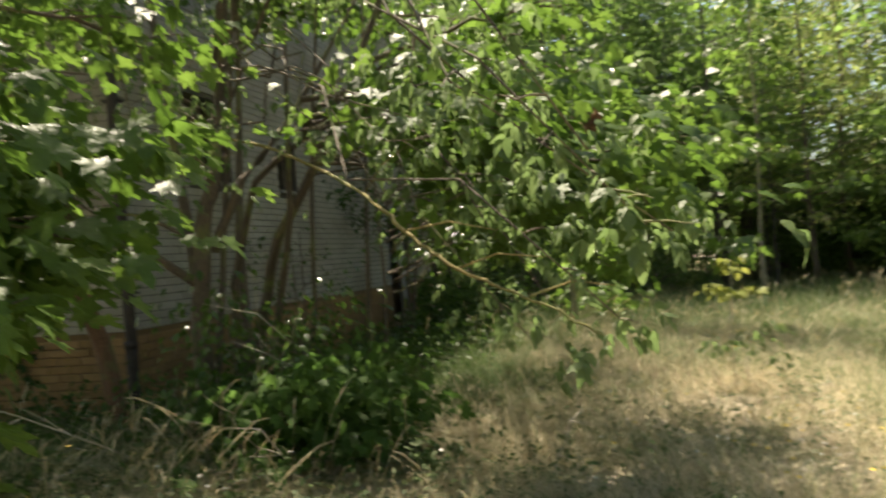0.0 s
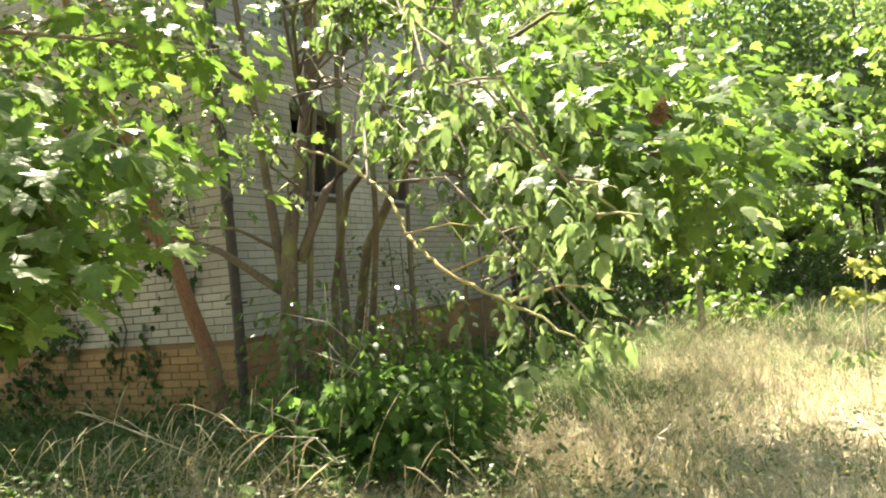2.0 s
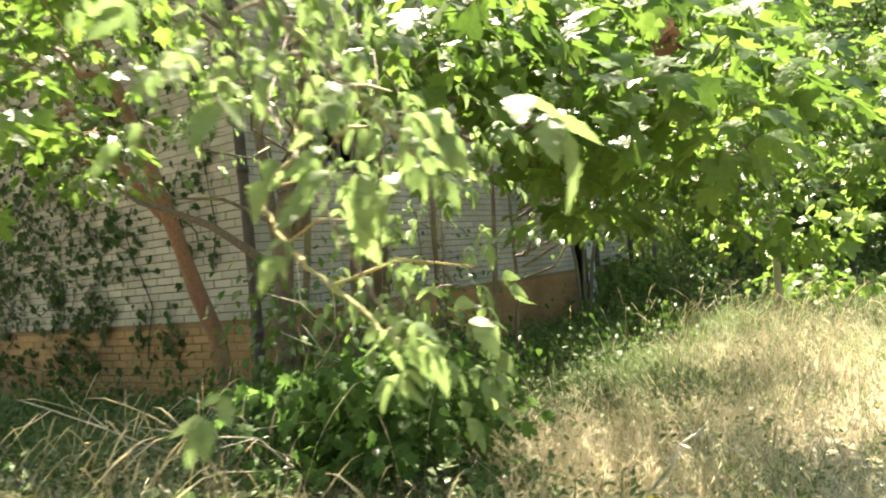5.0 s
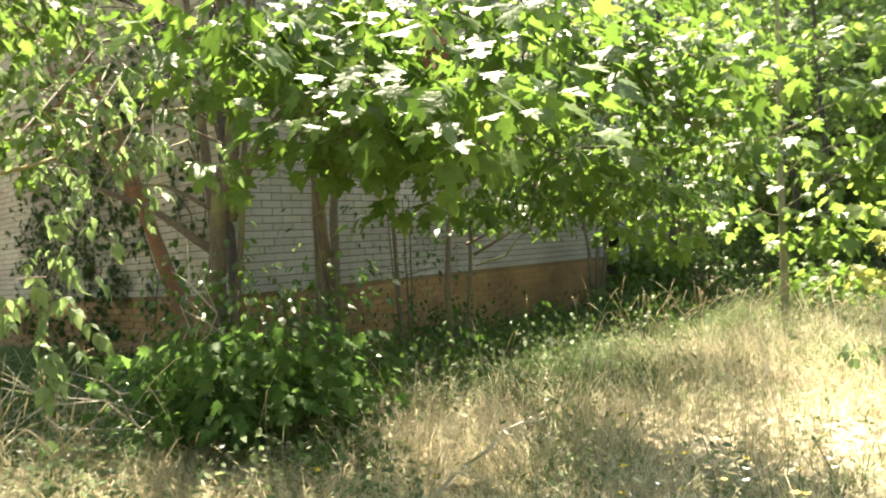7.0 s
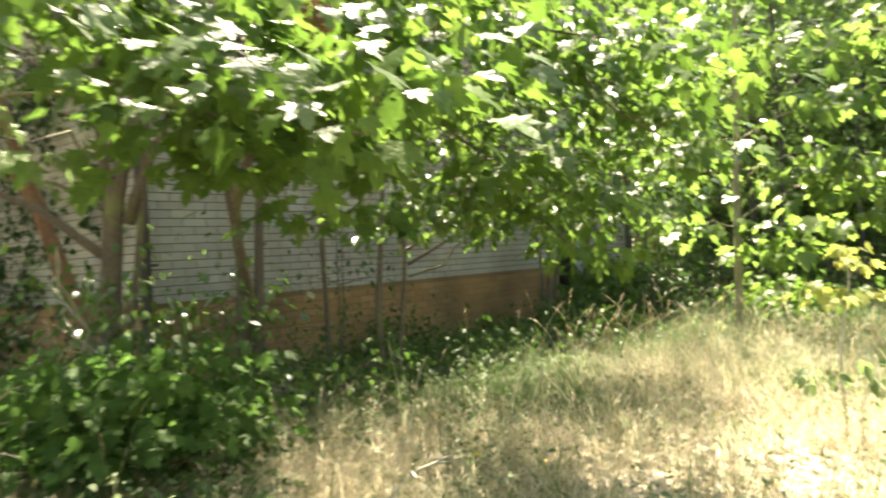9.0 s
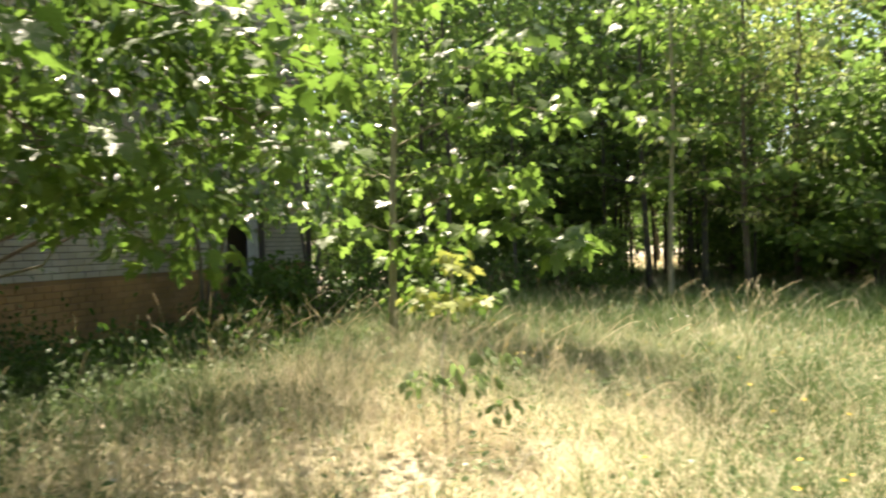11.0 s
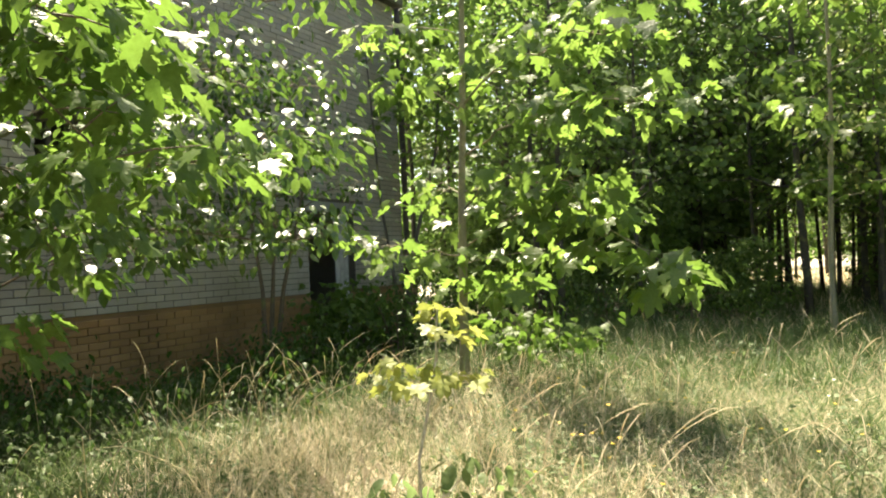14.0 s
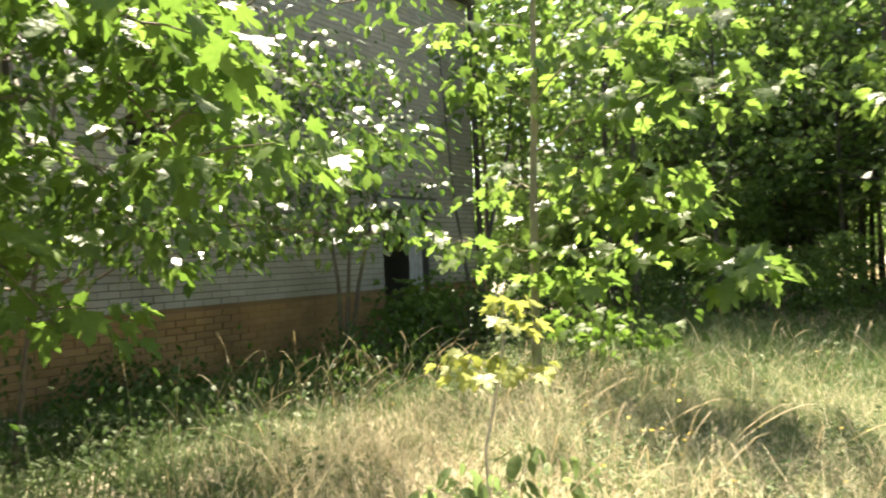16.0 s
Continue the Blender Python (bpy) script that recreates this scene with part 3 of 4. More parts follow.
      ((1.65, -1.1, 1.8), (2.57, -2.82, 1.72), 0.1, 0.010, 4, 5, 0.14, 0.6),
      ((1.65, -1.1, 2.2), (2.28, -2.25, 2.38), 0.1, 0.012, 6, 6, 0.2, 0.4),
      ((1.65, -1.1, 2.1), (3.42, -2.82, 1.82), 0.12, 0.010, 3, 4, 0.12, 0.75),
      ((1.65, -1.1, 2.4), (1.5, -2.4, 2.9), 0.1, 0.014, 7, 6, 0.24, 0.3),
      # three unseen boughs overhead, added for their shade
      ((1.72, -0.9, 4.2), (2.5, -3.1, 4.7), 0.1, 0.02, 7, 6, 0.32, 0.2),
      ((1.72, -0.9, 4.4), (1.2, -2.8, 4.8), 0.1, 0.02, 14, 8, 0.32, 0.2),
      ((1.72, -0.9, 4.8), (2.0, -3.6, 5.6), 0.1, 0.02, 7, 6, 0.34, 0.2),
      ((1.72, -0.95, 2.6), (3.99, -3.24, 1.76), 0.1, 0.010, 4, 5, 0.13, 0.8),
      ((1.72, -0.95, 2.7), (4.1, -3.03, 1.60), 0.1, 0.010, 4, 5, 0.12, 0.84),
      ((1.72, -0.95, 2.8), (4.22, -3.31, 1.4), 0.1, 0.010, 4, 5, 0.11, 0.85),
      ((1.72, -0.95, 2.9), (4.40, -3.36, 1.16), 0.1, 0.010, 4, 5, 0.08, 0.88),
      ((1.72, -0.95, 3.0), (4.38, -3.38, 0.97), 0.1, 0.010, 3, 5, 0.06, 0.92),
      ((1.6, -1.1, 1.55), (0.9, -1.75, 1.95), 0.05, 0.02, 2, 2, 0.12, 0.8),
      # dense unseen boughs, added to keep sun off the undergrowth
      ((1.72, -0.8, 3.4), (1.0, 0.3, 4.0), 0.08, 0.02, 14, 10, 0.3, 0.2),
      ((1.72, -0.8, 3.4), (1.6, 0.1, 3.8), 0.08, 0.02, 14, 10, 0.3, 0.2),
      ((1.75, -0.8, 3.5), (2.3, 0.2, 4.0), 0.08, 0.02, 14, 10, 0.3, 0.2)],
     M_BARK, M_BOX, "toothed", 0.054, 22, flat=0.6)
LB = Bag()
line = [Vector(p) for p in ((1.72, -1.0, 2.35), (2.8, -2.2, 2.0), (3.62, -2.95, 1.62), (3.96, -3.5, 1.42), (4.15, -3.6, 1.28), (4.4, -3.74, 1.19), (4.6, -3.8, 1.08))]
for k in range(3):                                         # round off the bends
    line = [line[0]] + [q for a, b in zip(line, line[1:]) for q in (a.lerp(b, 0.25), a.lerp(b, 0.75))] + [line[-1]]
rng_l = np.random.default_rng(27)
LB.add(tube([p + Vector(rng_l.normal(0, 0.0035, 3)) for p in line], [(0.0115 - 0.009 * k / (len(line) - 1)) * rng_l.uniform(0.85, 1.15) for k in range(len(line))], 7))
for a, b in (((3.96, -3.5, 1.42), (4.25, -3.4, 1.40)), ((4.15, -3.6, 1.28), (4.45, -3.7, 1.30)), ((3.62, -2.95, 1.62), (3.9, -3.2, 1.75)), ((4.4, -3.74, 1.19), (4.65, -3.66, 1.2))):
    LB.add(tube([a, ((a[0] + b[0]) / 2, (a[1] + b[1]) / 2, (a[2] + b[2]) / 2 + 0.03), b], [0.004, 0.003, 0.0015], 5))
part("bare_limb", LB.mesh("bare_limb"), M_LICHEN, bpy.data.objects["box_elder"], "yellow lichen-covered bare limb")

# ---- reddish leaning tree before the south wall ----
tree("leaning_tree", "leaning tree with reddish bark before the brick wall", "tree", (0.55, -0.75, -0.2),
     [([(0.52, -0.72, -0.3), (0.40, -0.80, 0.8), (0.33, -1.1, 1.85), (0.05, -1.5, 3.4), (-0.2, -1.9, 5.0)], 0.085, 0.03),
      ([(0.34, -1.05, 1.7), (-0.15, -1.2, 2.3), (-0.9, -1.3, 3.2)], 0.05, 0.02)],
     [((0.15, -1.4, 2.9), (-1.4, -1.6, 3.6), 0.05, 0.03, 10, 10, 0.26, 0.3),
      ((0.15, -1.4, 2.6), (-2.2, -1.3, 2.7), 0.05, 0.03, 10, 10, 0.26, 0.4),
      ((-0.1, -1.7, 4.4), (-1.6, -2.2, 5.0), 0.05, 0.03, 10, 10, 0.28, 0.2),
      # next seven boughs are unseen canopy, added to shade the verge
      ((-0.1, -1.7, 4.2), (0.7, -2.5, 4.5), 0.05, 0.03, 12, 14, 0.3, 0.2),
      ((-0.15, -1.8, 4.6), (-0.1, -3.2, 4.8), 0.05, 0.03, 14, 14, 0.3, 0.2),
      ((-0.1, -1.7, 4.4), (0.6, -1.2, 4.7), 0.05, 0.03, 14, 18, 0.32, 0.1),
      ((-0.15, -1.8, 4.6), (-2.6, -1.5, 4.9), 0.05, 0.03, 20, 18, 0.34, 0.2),
      ((-0.15, -1.8, 4.6), (-1.9, -0.9, 4.7), 0.05, 0.03, 18, 18, 0.34, 0.2),
      ((-0.15, -1.8, 4.6), (-3.4, -2.2, 4.6), 0.05, 0.03, 20, 18, 0.34, 0.4),
      ((-0.1, -1.7, 4.4), (1.1, -1.8, 4.5), 0.05, 0.03, 16, 18, 0.32, 0.1),
      ((0.0, -1.6, 3.7), (1.5, -2.2, 2.9), 0.08, 0.022, 14, 14, 0.24, 0.35),
      ((0.1, -1.5, 3.2), (1.3, -2.7, 2.35), 0.08, 0.02, 14, 14, 0.22, 0.4),
      ((0.2, -1.3, 2.6), (0.9, -2.2, 1.95), 0.08, 0.016, 10, 12, 0.18, 0.5),
      ((0.0, -1.6, 3.6), (0.3, -2.6, 2.7), 0.08, 0.02, 12, 14, 0.24, 0.3)],
     M_BARKRED, M_MAPLE, "maple", 0.105, 23, flat=0.3)

# ---- maple clump by the east wall, its bough hanging over the grass ----
tree("wall_maple", "clump of dark leaning maple stems by the house wall", "tree", (1.05, 0.3, -0.2),
     [([(1.0, 0.25, -0.3), (0.98, 0.3, 1.2), (1.5, -0.1, 2.1), (2.6, -0.9, 2.4)], 0.05, 0.02),
      ([(1.1, 0.35, -0.3), (1.35, 0.1, 0.8), (1.8, -0.3, 1.6), (2.5, -0.45, 2.5), (3.0, -0.4, 3.6)], 0.06, 0.025),
      ([(1.05, 0.35, -0.2), (0.9, 0.6, 1.6), (0.95, 0.9, 4.6)], 0.06, 0.02),
      ([(1.15, 0.25, -0.2), (1.5, 0.05, 0.7), (2.05, -0.55, 1.75), (2.2, -0.7, 3.2)], 0.045, 0.015)],
     [((2.3, -0.7, 2.3), (4.5, -2.12, 1.74), 0.1, 0.026, 18, 15, 0.2, 0.45),
      ((2.3, -0.7, 2.3), (4.12, -2.22, 1.66), 0.1, 0.024, 16, 15, 0.2, 0.5),
      ((2.3, -0.7, 2.4), (3.75, -2.45, 1.93), 0.1, 0.024, 15, 15, 0.2, 0.5),
      ((2.3, -0.7, 2.1), (4.0, -1.66, 1.58), 0.1, 0.018, 10, 14, 0.17, 0.6),
      ((2.3, -0.7, 2.1), (4.07, -1.06, 1.55), 0.1, 0.018, 10, 14, 0.17, 0.6),
      ((2.3, -0.7, 2.2), (4.3, -0.56, 1.52), 0.1, 0.018, 10, 14, 0.17, 0.6),
      ((2.3, -0.7, 2.2), (4.76, -1.88, 1.5), 0.1, 0.022, 14, 15, 0.18, 0.55),
      ((2.3, -0.7, 2.4), (4.5, -1.2, 1.9), 0.1, 0.026, 16, 15, 0.24, 0.4),
      ((2.3, -0.7, 2.6), (4.2, -1.0, 2.3), 0.1, 0.026, 16, 15, 0.26, 0.4),
      ((2.6, -0.45, 2.7), (4.3, -0.6, 3.0), 0.08, 0.026, 14, 15, 0.28, 0.3),
      ((2.9, -0.4, 3.4), (2.4, -1.8, 3.8), 0.08, 0.026, 14, 15, 0.28, 0.3),
      ((0.95, 0.8, 3.6), (1.6, 2.0, 4.2), 0.08, 0.026, 12, 14, 0.28, 0.3),
      # unseen canopy, added to shade the shrubs by the wall
      ((0.95, 0.85, 4.0), (1.4, 0.5, 4.5), 0.08, 0.026, 14, 16, 0.3, 0.1),
      ((0.95, 0.85, 4.0), (1.9, 1.0, 4.4), 0.08, 0.026, 14, 16, 0.3, 0.1),
      ((0.95, 0.85, 4.0), (1.2, 1.6, 4.6), 0.08, 0.026, 14, 16, 0.3, 0.1),
      ((2.9, -0.4, 3.5), (1.9, -0.1, 4.2), 0.08, 0.026, 14, 16, 0.3, 0.1)],
     M_BARK, M_MAPLE, "maple", 0.122, 24, flat=0.22)

# ---- small glossy-leaved fruit tree ----
FT = (2.05, 0.85)
tree("fruit_tree", "small wild fruit tree with glossy sunlit leaves", "tree", (*FT, -0.2),
     [([(*FT, -0.3), (FT[0] + 0.03, FT[1], 0.8), (FT[0] + 0.05, FT[1] + 0.1, 1.7), (FT[0] + 0.2, FT[1] + 0.1, 4.2)], 0.034, 0.012),
      ([(FT[0] + 0.1, FT[1] + 0.05, -0.3), (FT[0] + 0.15, FT[1] + 0.2, 1.0), (FT[0] - 0.1, FT[1] + 0.7, 3.4)], 0.022, 0.01)],
     [((2.3, 0.9, 1.2), (3.9, -0.4, 1.38), 0.08, 0.014, 14, 26, 0.17, 0.45),
      ((2.3, 0.9, 1.2), (4.38, 0.5, 1.42), 0.08, 0.014, 15, 26, 0.17, 0.45),
      ((2.3, 0.9, 1.5), (4.3, -0.2, 1.85), 0.08, 0.016, 16, 26, 0.2, 0.45),
      ((2.3, 0.9, 1.8), (4.16, -0.4, 2.3), 0.08, 0.016, 16, 26, 0.22, 0.45),
      ((2.3, 1.0, 1.0), (3.3, 1.9, 1.4), 0.08, 0.012, 13, 26, 0.18, 0.45),
      ((2.3, 1.0, 1.1), (3.98, 2.6, 1.46), 0.1, 0.016, 17, 26, 0.18, 0.45),
      ((2.3, 1.0, 1.4), (3.8, 2.5, 2.05), 0.1, 0.016, 17, 26, 0.2, 0.45),
      ((2.3, 1.0, 1.6), (4.5, 1.6, 1.8), 0.1, 0.016, 15, 26, 0.2, 0.4),
      ((2.3, 1.0, 2.0), (3.6, 3.0, 2.6), 0.1, 0.016, 16, 26, 0.24, 0.45),
      ((2.3, 1.0, 2.3), (4.2, 2.2, 2.9), 0.1, 0.016, 12, 20, 0.24, 0.45),
      ((2.3, 1.0, 2.6), (2.6, 2.2, 3.2), 0.1, 0.016, 14, 26, 0.26, 0.2),
      # long boughs above the view, added to shade the grass strip
      ((2.2, 0.95, 4.0), (1.4, 3.8, 4.9), 0.06, 0.02, 18, 30, 0.34, 0.3),
      ((2.2, 0.95, 4.0), (1.9, 4.4, 4.6), 0.06, 0.02, 18, 30, 0.34, 0.55),
      ((2.2, 0.95, 4.0), (2.1, 5.6, 4.7), 0.06, 0.02, 18, 30, 0.36, 0.6),
      ((2.2, 0.95, 4.0), (1.7, 5.2, 5.0), 0.06, 0.02, 20, 30, 0.36, 0.4)],
     M_BARK, M_GLOSS, "oval", 0.088, 25, flat=0.4)
tree("hanging_maple", "maple with broad sunlit leaves at head height", "tree", (1.55, 0.75, -0.2),
     [([(1.55, 0.75, -0.3), (1.6, 0.7, 1.2), (1.75, 0.6, 2.6), (2.1, 0.5, 5.0)], 0.026, 0.012)],
     [((1.75, 0.6, 2.6), (4.56, 0.4, 2.06), 0.08, 0.018, 16, 14, 0.2, 0.6),
      ((1.75, 0.6, 2.7), (5.1, 0.0, 2.0), 0.1, 0.018, 15, 13, 0.17, 0.6),
      ((1.75, 0.6, 2.4), (5.0, 0.25, 1.6), 0.1, 0.016, 13, 13, 0.16, 0.6),
      ((1.75, 0.6, 2.2), (4.5, 0.0, 1.1), 0.08, 0.014, 12, 12, 0.16, 0.6),
      ((1.75, 0.6, 2.5), (4.68, 0.92, 1.72), 0.08, 0.018, 12, 10, 0.18, 0.6),
      ((1.75, 0.6, 2.4), (4.28, 0.5, 1.36), 0.08, 0.016, 12, 10, 0.18, 0.6),
      ((1.8, 0.6, 3.0), (4.5, 0.7, 2.7), 0.08, 0.02, 14, 10, 0.24, 0.6)],
     M_BARK, M_MAPLE, "maple", 0.108, 26, flat=0.25)

# ---- maple saplings in the grass ----
SAP = (3.6, 5.3)
sb = [((SAP[0] + 0.06, SAP[1], 1.75), (5.85, 4.5, 1.12), 0.14, 0.014, 18, 8, 0.16, 0.3),
      ((SAP[0] + 0.06, SAP[1], 1.95), (5.2, 4.6, 1.75), 0.1, 0.012, 12, 6, 0.2, 0.3),
      ((SAP[0] + 0.1, SAP[1], 2.3), (5.8, 4.5, 2.42), 0.08, 0.014, 18, 6, 0.2, 0.25),
      ((SAP[0] + 0.1, SAP[1], 2.8), (5.6, 4.4, 3.0), 0.08, 0.014, 16, 6, 0.22, 0.2),
      ((SAP[0], SAP[1], 1.3), (3.0, 4.6, 1.35), 0.1, 0.01, 8, 6, 0.18, 0.2),
      ((SAP[0], SAP[1], 0.9), (4.3, 4.8, 0.95), 0.1, 0.008, 7, 6, 0.16, 0.2),
      ((SAP[0], SAP[1], 1.2), (4.6, 5.6, 1.2), 0.1, 0.008, 7, 6, 0.18, 0.2)]
sb += auto_boughs((SAP[0] + 0.08, SAP[1], 0), 5.4, 1.25, 8, 3, 0.25, 5, 6, 0.22, 0.011)
# unseen top crown, added for its shadow on the grass
sb += auto_boughs((SAP[0] + 0.25, SAP[1], 5.0), 3.0, 0.6, 4, 4, 0.3, 3, 4, 0.2, 0.01)
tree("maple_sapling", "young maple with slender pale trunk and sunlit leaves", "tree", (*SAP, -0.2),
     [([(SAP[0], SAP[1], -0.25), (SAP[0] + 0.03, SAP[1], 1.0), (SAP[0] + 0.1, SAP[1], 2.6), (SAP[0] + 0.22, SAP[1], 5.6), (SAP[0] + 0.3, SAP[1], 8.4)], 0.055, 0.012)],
     sb, M_SAPLING, M_MAPLELIT, "maple", 0.185, 7, "maple saplings")
S2 = (6.85, 9.6)
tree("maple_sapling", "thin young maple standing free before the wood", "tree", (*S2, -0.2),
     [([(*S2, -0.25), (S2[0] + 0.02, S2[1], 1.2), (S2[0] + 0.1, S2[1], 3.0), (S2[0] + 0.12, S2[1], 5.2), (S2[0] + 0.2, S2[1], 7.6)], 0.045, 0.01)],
     # upper crown is out of view, raised to shade the grass
     auto_boughs((S2[0] + 0.06, S2[1], 0), 7.4, 1.3, 18, 31, 0.2, 5, 6, 0.2, 0.012), M_SAPLING, M_MAPLELIT, "maple", 0.18, 9, "maple saplings")
SD = (2.62, -1.6)
tree("maple_seedling", "low bushy maple seedling growing in the grass", "bush", (*SD, -0.2),
     [([(*SD, -0.25), (SD[0], SD[1] + 0.02, 0.3), (SD[0] + 0.05, SD[1], 0.7)], 0.014, 0.005)],
     [((*SD, 0.03 * i), (SD[0] + 0.55 * math.cos(i * 1.1), SD[1] + 0.55 * math.sin(i * 1.1), 0.1 + 0.05 * i), 0.1, 0.006, 8, 20, 0.15, 0.2) for i in range(12)],
     M_BARK, M_SEEDLING, "maple", 0.095, 28, join=True, flat=0.3)
tree("pale_seedling", "yellowing pale maple seedling in the grass", "plant", (5.45, 1.35, -0.2),
     [([(5.42, 1.32, -0.25), (5.4, 1.33, 0.45), (5.45, 1.4, 0.8), (5.45, 1.45, 1.07)], 0.009, 0.004)],
     [((5.46, 1.41, 0.85), (5.46, 1.47, 1.07), 0.02, 0.004, 4, 5, 0.05, 0.2),
      ((5.43, 1.38, 0.72), (5.32, 1.36, 0.82), 0.05, 0.004, 4, 5, 0.05, 0.2),
      ((5.44, 1.38, 0.75), (5.58, 1.42, 0.8), 0.05, 0.004, 4, 5, 0.05, 0.2)],
     M_TWIG, M_PALE, "maple", 0.085, 29, join=True)
tree("young_plant", "small green leafy seedling among dry grass", "plant", (5.5, 1.25, -0.2),
     [([(5.5, 1.25, -0.25), (5.52, 1.25, 0.15), (5.55, 1.27, 0.4)], 0.007, 0.003)],
     [((5.5, 1.25, 0.0 + 0.06 * i), (5.5 + 0.3 * math.cos(i * 1.3), 1.25 + 0.3 * math.sin(i * 1.3), 0.2 + 0.05 * i), 0.1, 0.004, 3, 4, 0.06, 0.3) for i in range(6)],
     M_TWIG, M_BOX, "oval", 0.09, 30, join=True)


def bush(name, label, x, y, h, reach, seed, leaf, kind, size, per=10, n=9):
    stems = [([(x, y, -0.25), (x + 0.1 * math.cos(j * 2.1), y + 0.1 * math.sin(j * 2.1), h * 0.4), (x + 0.3 * reach * math.cos(j * 2.1), y + 0.3 * reach * math.sin(j * 2.1), h * 0.9)], 0.014, 0.005) for j in range(3)]
    return tree(name, label, "bush", (x, y, -0.2), stems, auto_boughs((x, y, -0.15), h, reach, n, seed, 0.12, 5, per, 0.2, 0.01), M_BARK, leaf, kind, size, seed, flat=0.6, join=True)


bush("glossy_shrub", "low shrub with shiny leaves under the box elder", 2.15, -1.45, 1.1, 0.55, 301, M_GLOSS, "oval", 0.075, 14, 10)
bush("glossy_shrub", "low shrub with shiny leaves under the box elder", 2.1, -0.75, 1.05, 0.55, 302, M_GLOSS, "oval", 0.075, 13, 9)
bush("maple_bush", "low bright green bush below the doorway", 1.2, 6.9, 1.0, 0.75, 304, M_MAPLE, "maple", 0.11, 14, 12)
bush("maple_bush", "low green bush at the foot of the sapling", 3.9, 6.3, 0.65, 0.7, 305, M_MAPLE, "maple", 0.13, 7, 8)
bush("thin_shrub", "thin upright shrub with bare stems at the house wall", 1.3, 1.1, 1.9, 0.45, 303, M_SHRUB, "oval", 0.06, 6, 8)
# all take the dark leaf, so the wall foot reads as shaded
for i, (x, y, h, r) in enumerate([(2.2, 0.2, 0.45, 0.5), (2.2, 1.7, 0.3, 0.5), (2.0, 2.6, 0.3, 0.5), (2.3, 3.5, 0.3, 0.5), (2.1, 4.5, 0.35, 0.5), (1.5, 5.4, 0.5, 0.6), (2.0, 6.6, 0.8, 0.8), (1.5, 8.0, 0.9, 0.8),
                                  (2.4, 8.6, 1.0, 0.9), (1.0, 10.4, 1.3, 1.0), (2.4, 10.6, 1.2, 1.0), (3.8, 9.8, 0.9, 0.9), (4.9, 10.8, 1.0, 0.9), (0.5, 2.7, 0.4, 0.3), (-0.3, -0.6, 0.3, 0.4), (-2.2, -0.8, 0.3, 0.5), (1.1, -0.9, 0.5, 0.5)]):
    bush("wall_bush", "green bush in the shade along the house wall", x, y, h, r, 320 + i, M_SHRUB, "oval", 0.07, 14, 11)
tree("doorway_bush", "glossy-leaved bush with several bare stems by the doorway", "bush", (0.93, 5.4, -0.2),
     [([(0.93, 5.4, -0.3), (0.88 + 0.1 * j, 5.4 + 0.08 * j, 1.0), (0.7 + 0.35 * j, 5.3 + 0.25 * j, 2.8)], 0.04, 0.01) for j in range(3)],
     auto_boughs((1.0, 5.45, 0.7), 3.0, 1.3, 18, 41, 0.2, 6, 12, 0.22, 0.014), M_BARK, M_SHRUB, "oval", 0.10, 42)
tree("wall_sapling", "slanting bare-stemmed sapling before the house wall", "tree", (1.0, 8.2, -0.2),
     [([(1.0, 8.2, -0.3), (1.1, 8.6, 1.4), (1.25, 9.2, 3.0), (1.3, 9.5, 5.2)], 0.045, 0.015), ([(1.02, 8.3, 0.3), (0.8, 8.2, 2.2), (0.75, 8.0, 4.8)], 0.03, 0.01)],
     auto_boughs((1.3, 9.3, 2.4), 2.8, 1.0, 12, 43, 0.1, 5, 9, 0.24, 0.012), M_BARKDARK, M_MAPLE, "maple", 0.14, 44)


# ---- fittings of the house ----
def downpipe(x, y, z1):
    th = thing("downpipe", (x, y, -0.2), "rusty dark downpipe running up the brick corner", "pipe", "downpipes")
    bag = Bag()
    rng = np.random.default_rng(int(y * 10) + 50)
    pts = [(x + rng.normal(0, 0.004), y + rng.normal(0, 0.004), -0.15 + (z1 + 0.15) * i / 12) for i in range(13)]
    bag.add(tube(pts, [0.052] * 13, 12))
    for k in range(4):
        z = 0.7 + k * 1.5
        bag.add(tube([(x, y, z), (x, y, z + 0.07)], [0.06, 0.06], 12))
    part("pipe", bag.mesh("pipe"), M_PIPE, th)
    for k in range(3):
        bm = bmesh.new()
        box(bm, (x - 0.12, y - 0.012, 1.2 + k * 1.8), (x + 0.06, y + 0.1, 1.225 + k * 1.8), 0.003)
        part("bracket", bm, M_PIPE, th)


downpipe(0.09, -0.075, 5.85)
downpipe(0.085, LEN_B + 0.0, 5.85)


def window(h, label):
    y0, y1, z0, z1 = h
    th = thing("window", (-0.2, (y0 + y1) / 2, z0), label, "window", "house windows", "structure")
    th.name = "window_1"
    w = 0.06
    for nm, lo, hi in (("window_sill", (-0.2, y0 - 0.0, z0 - 0.0), (0.05, y1 + 0.0, z0 + 0.04)), ("frame_rail", (-0.24, y0, z1 - w), (-0.18, y1, z1)),
                       ("frame_rail", (-0.24, y0, z0 + 0.041), (-0.18, y1, z0 + 0.04 + w)), ("frame_post", (-0.24, y0, z0 + 0.041 + w), (-0.18, y0 + w, z1 - w - 0.001)),
                       ("frame_post", (-0.24, y1 - w, z0 + 0.041 + w), (-0.18, y1, z1 - w - 0.001)), ("frame_post", (-0.235, (y0 + y1) / 2 - 0.03, z0 + 0.041 + w), (-0.185, (y0 + y1) / 2 + 0.03, z1 - w - 0.001))):
        bm = bmesh.new()
        box(bm, lo, hi, 0.004)
        part(nm, bm, M_CONCRETE if nm == "window_sill" else M_DARKWOOD, th)


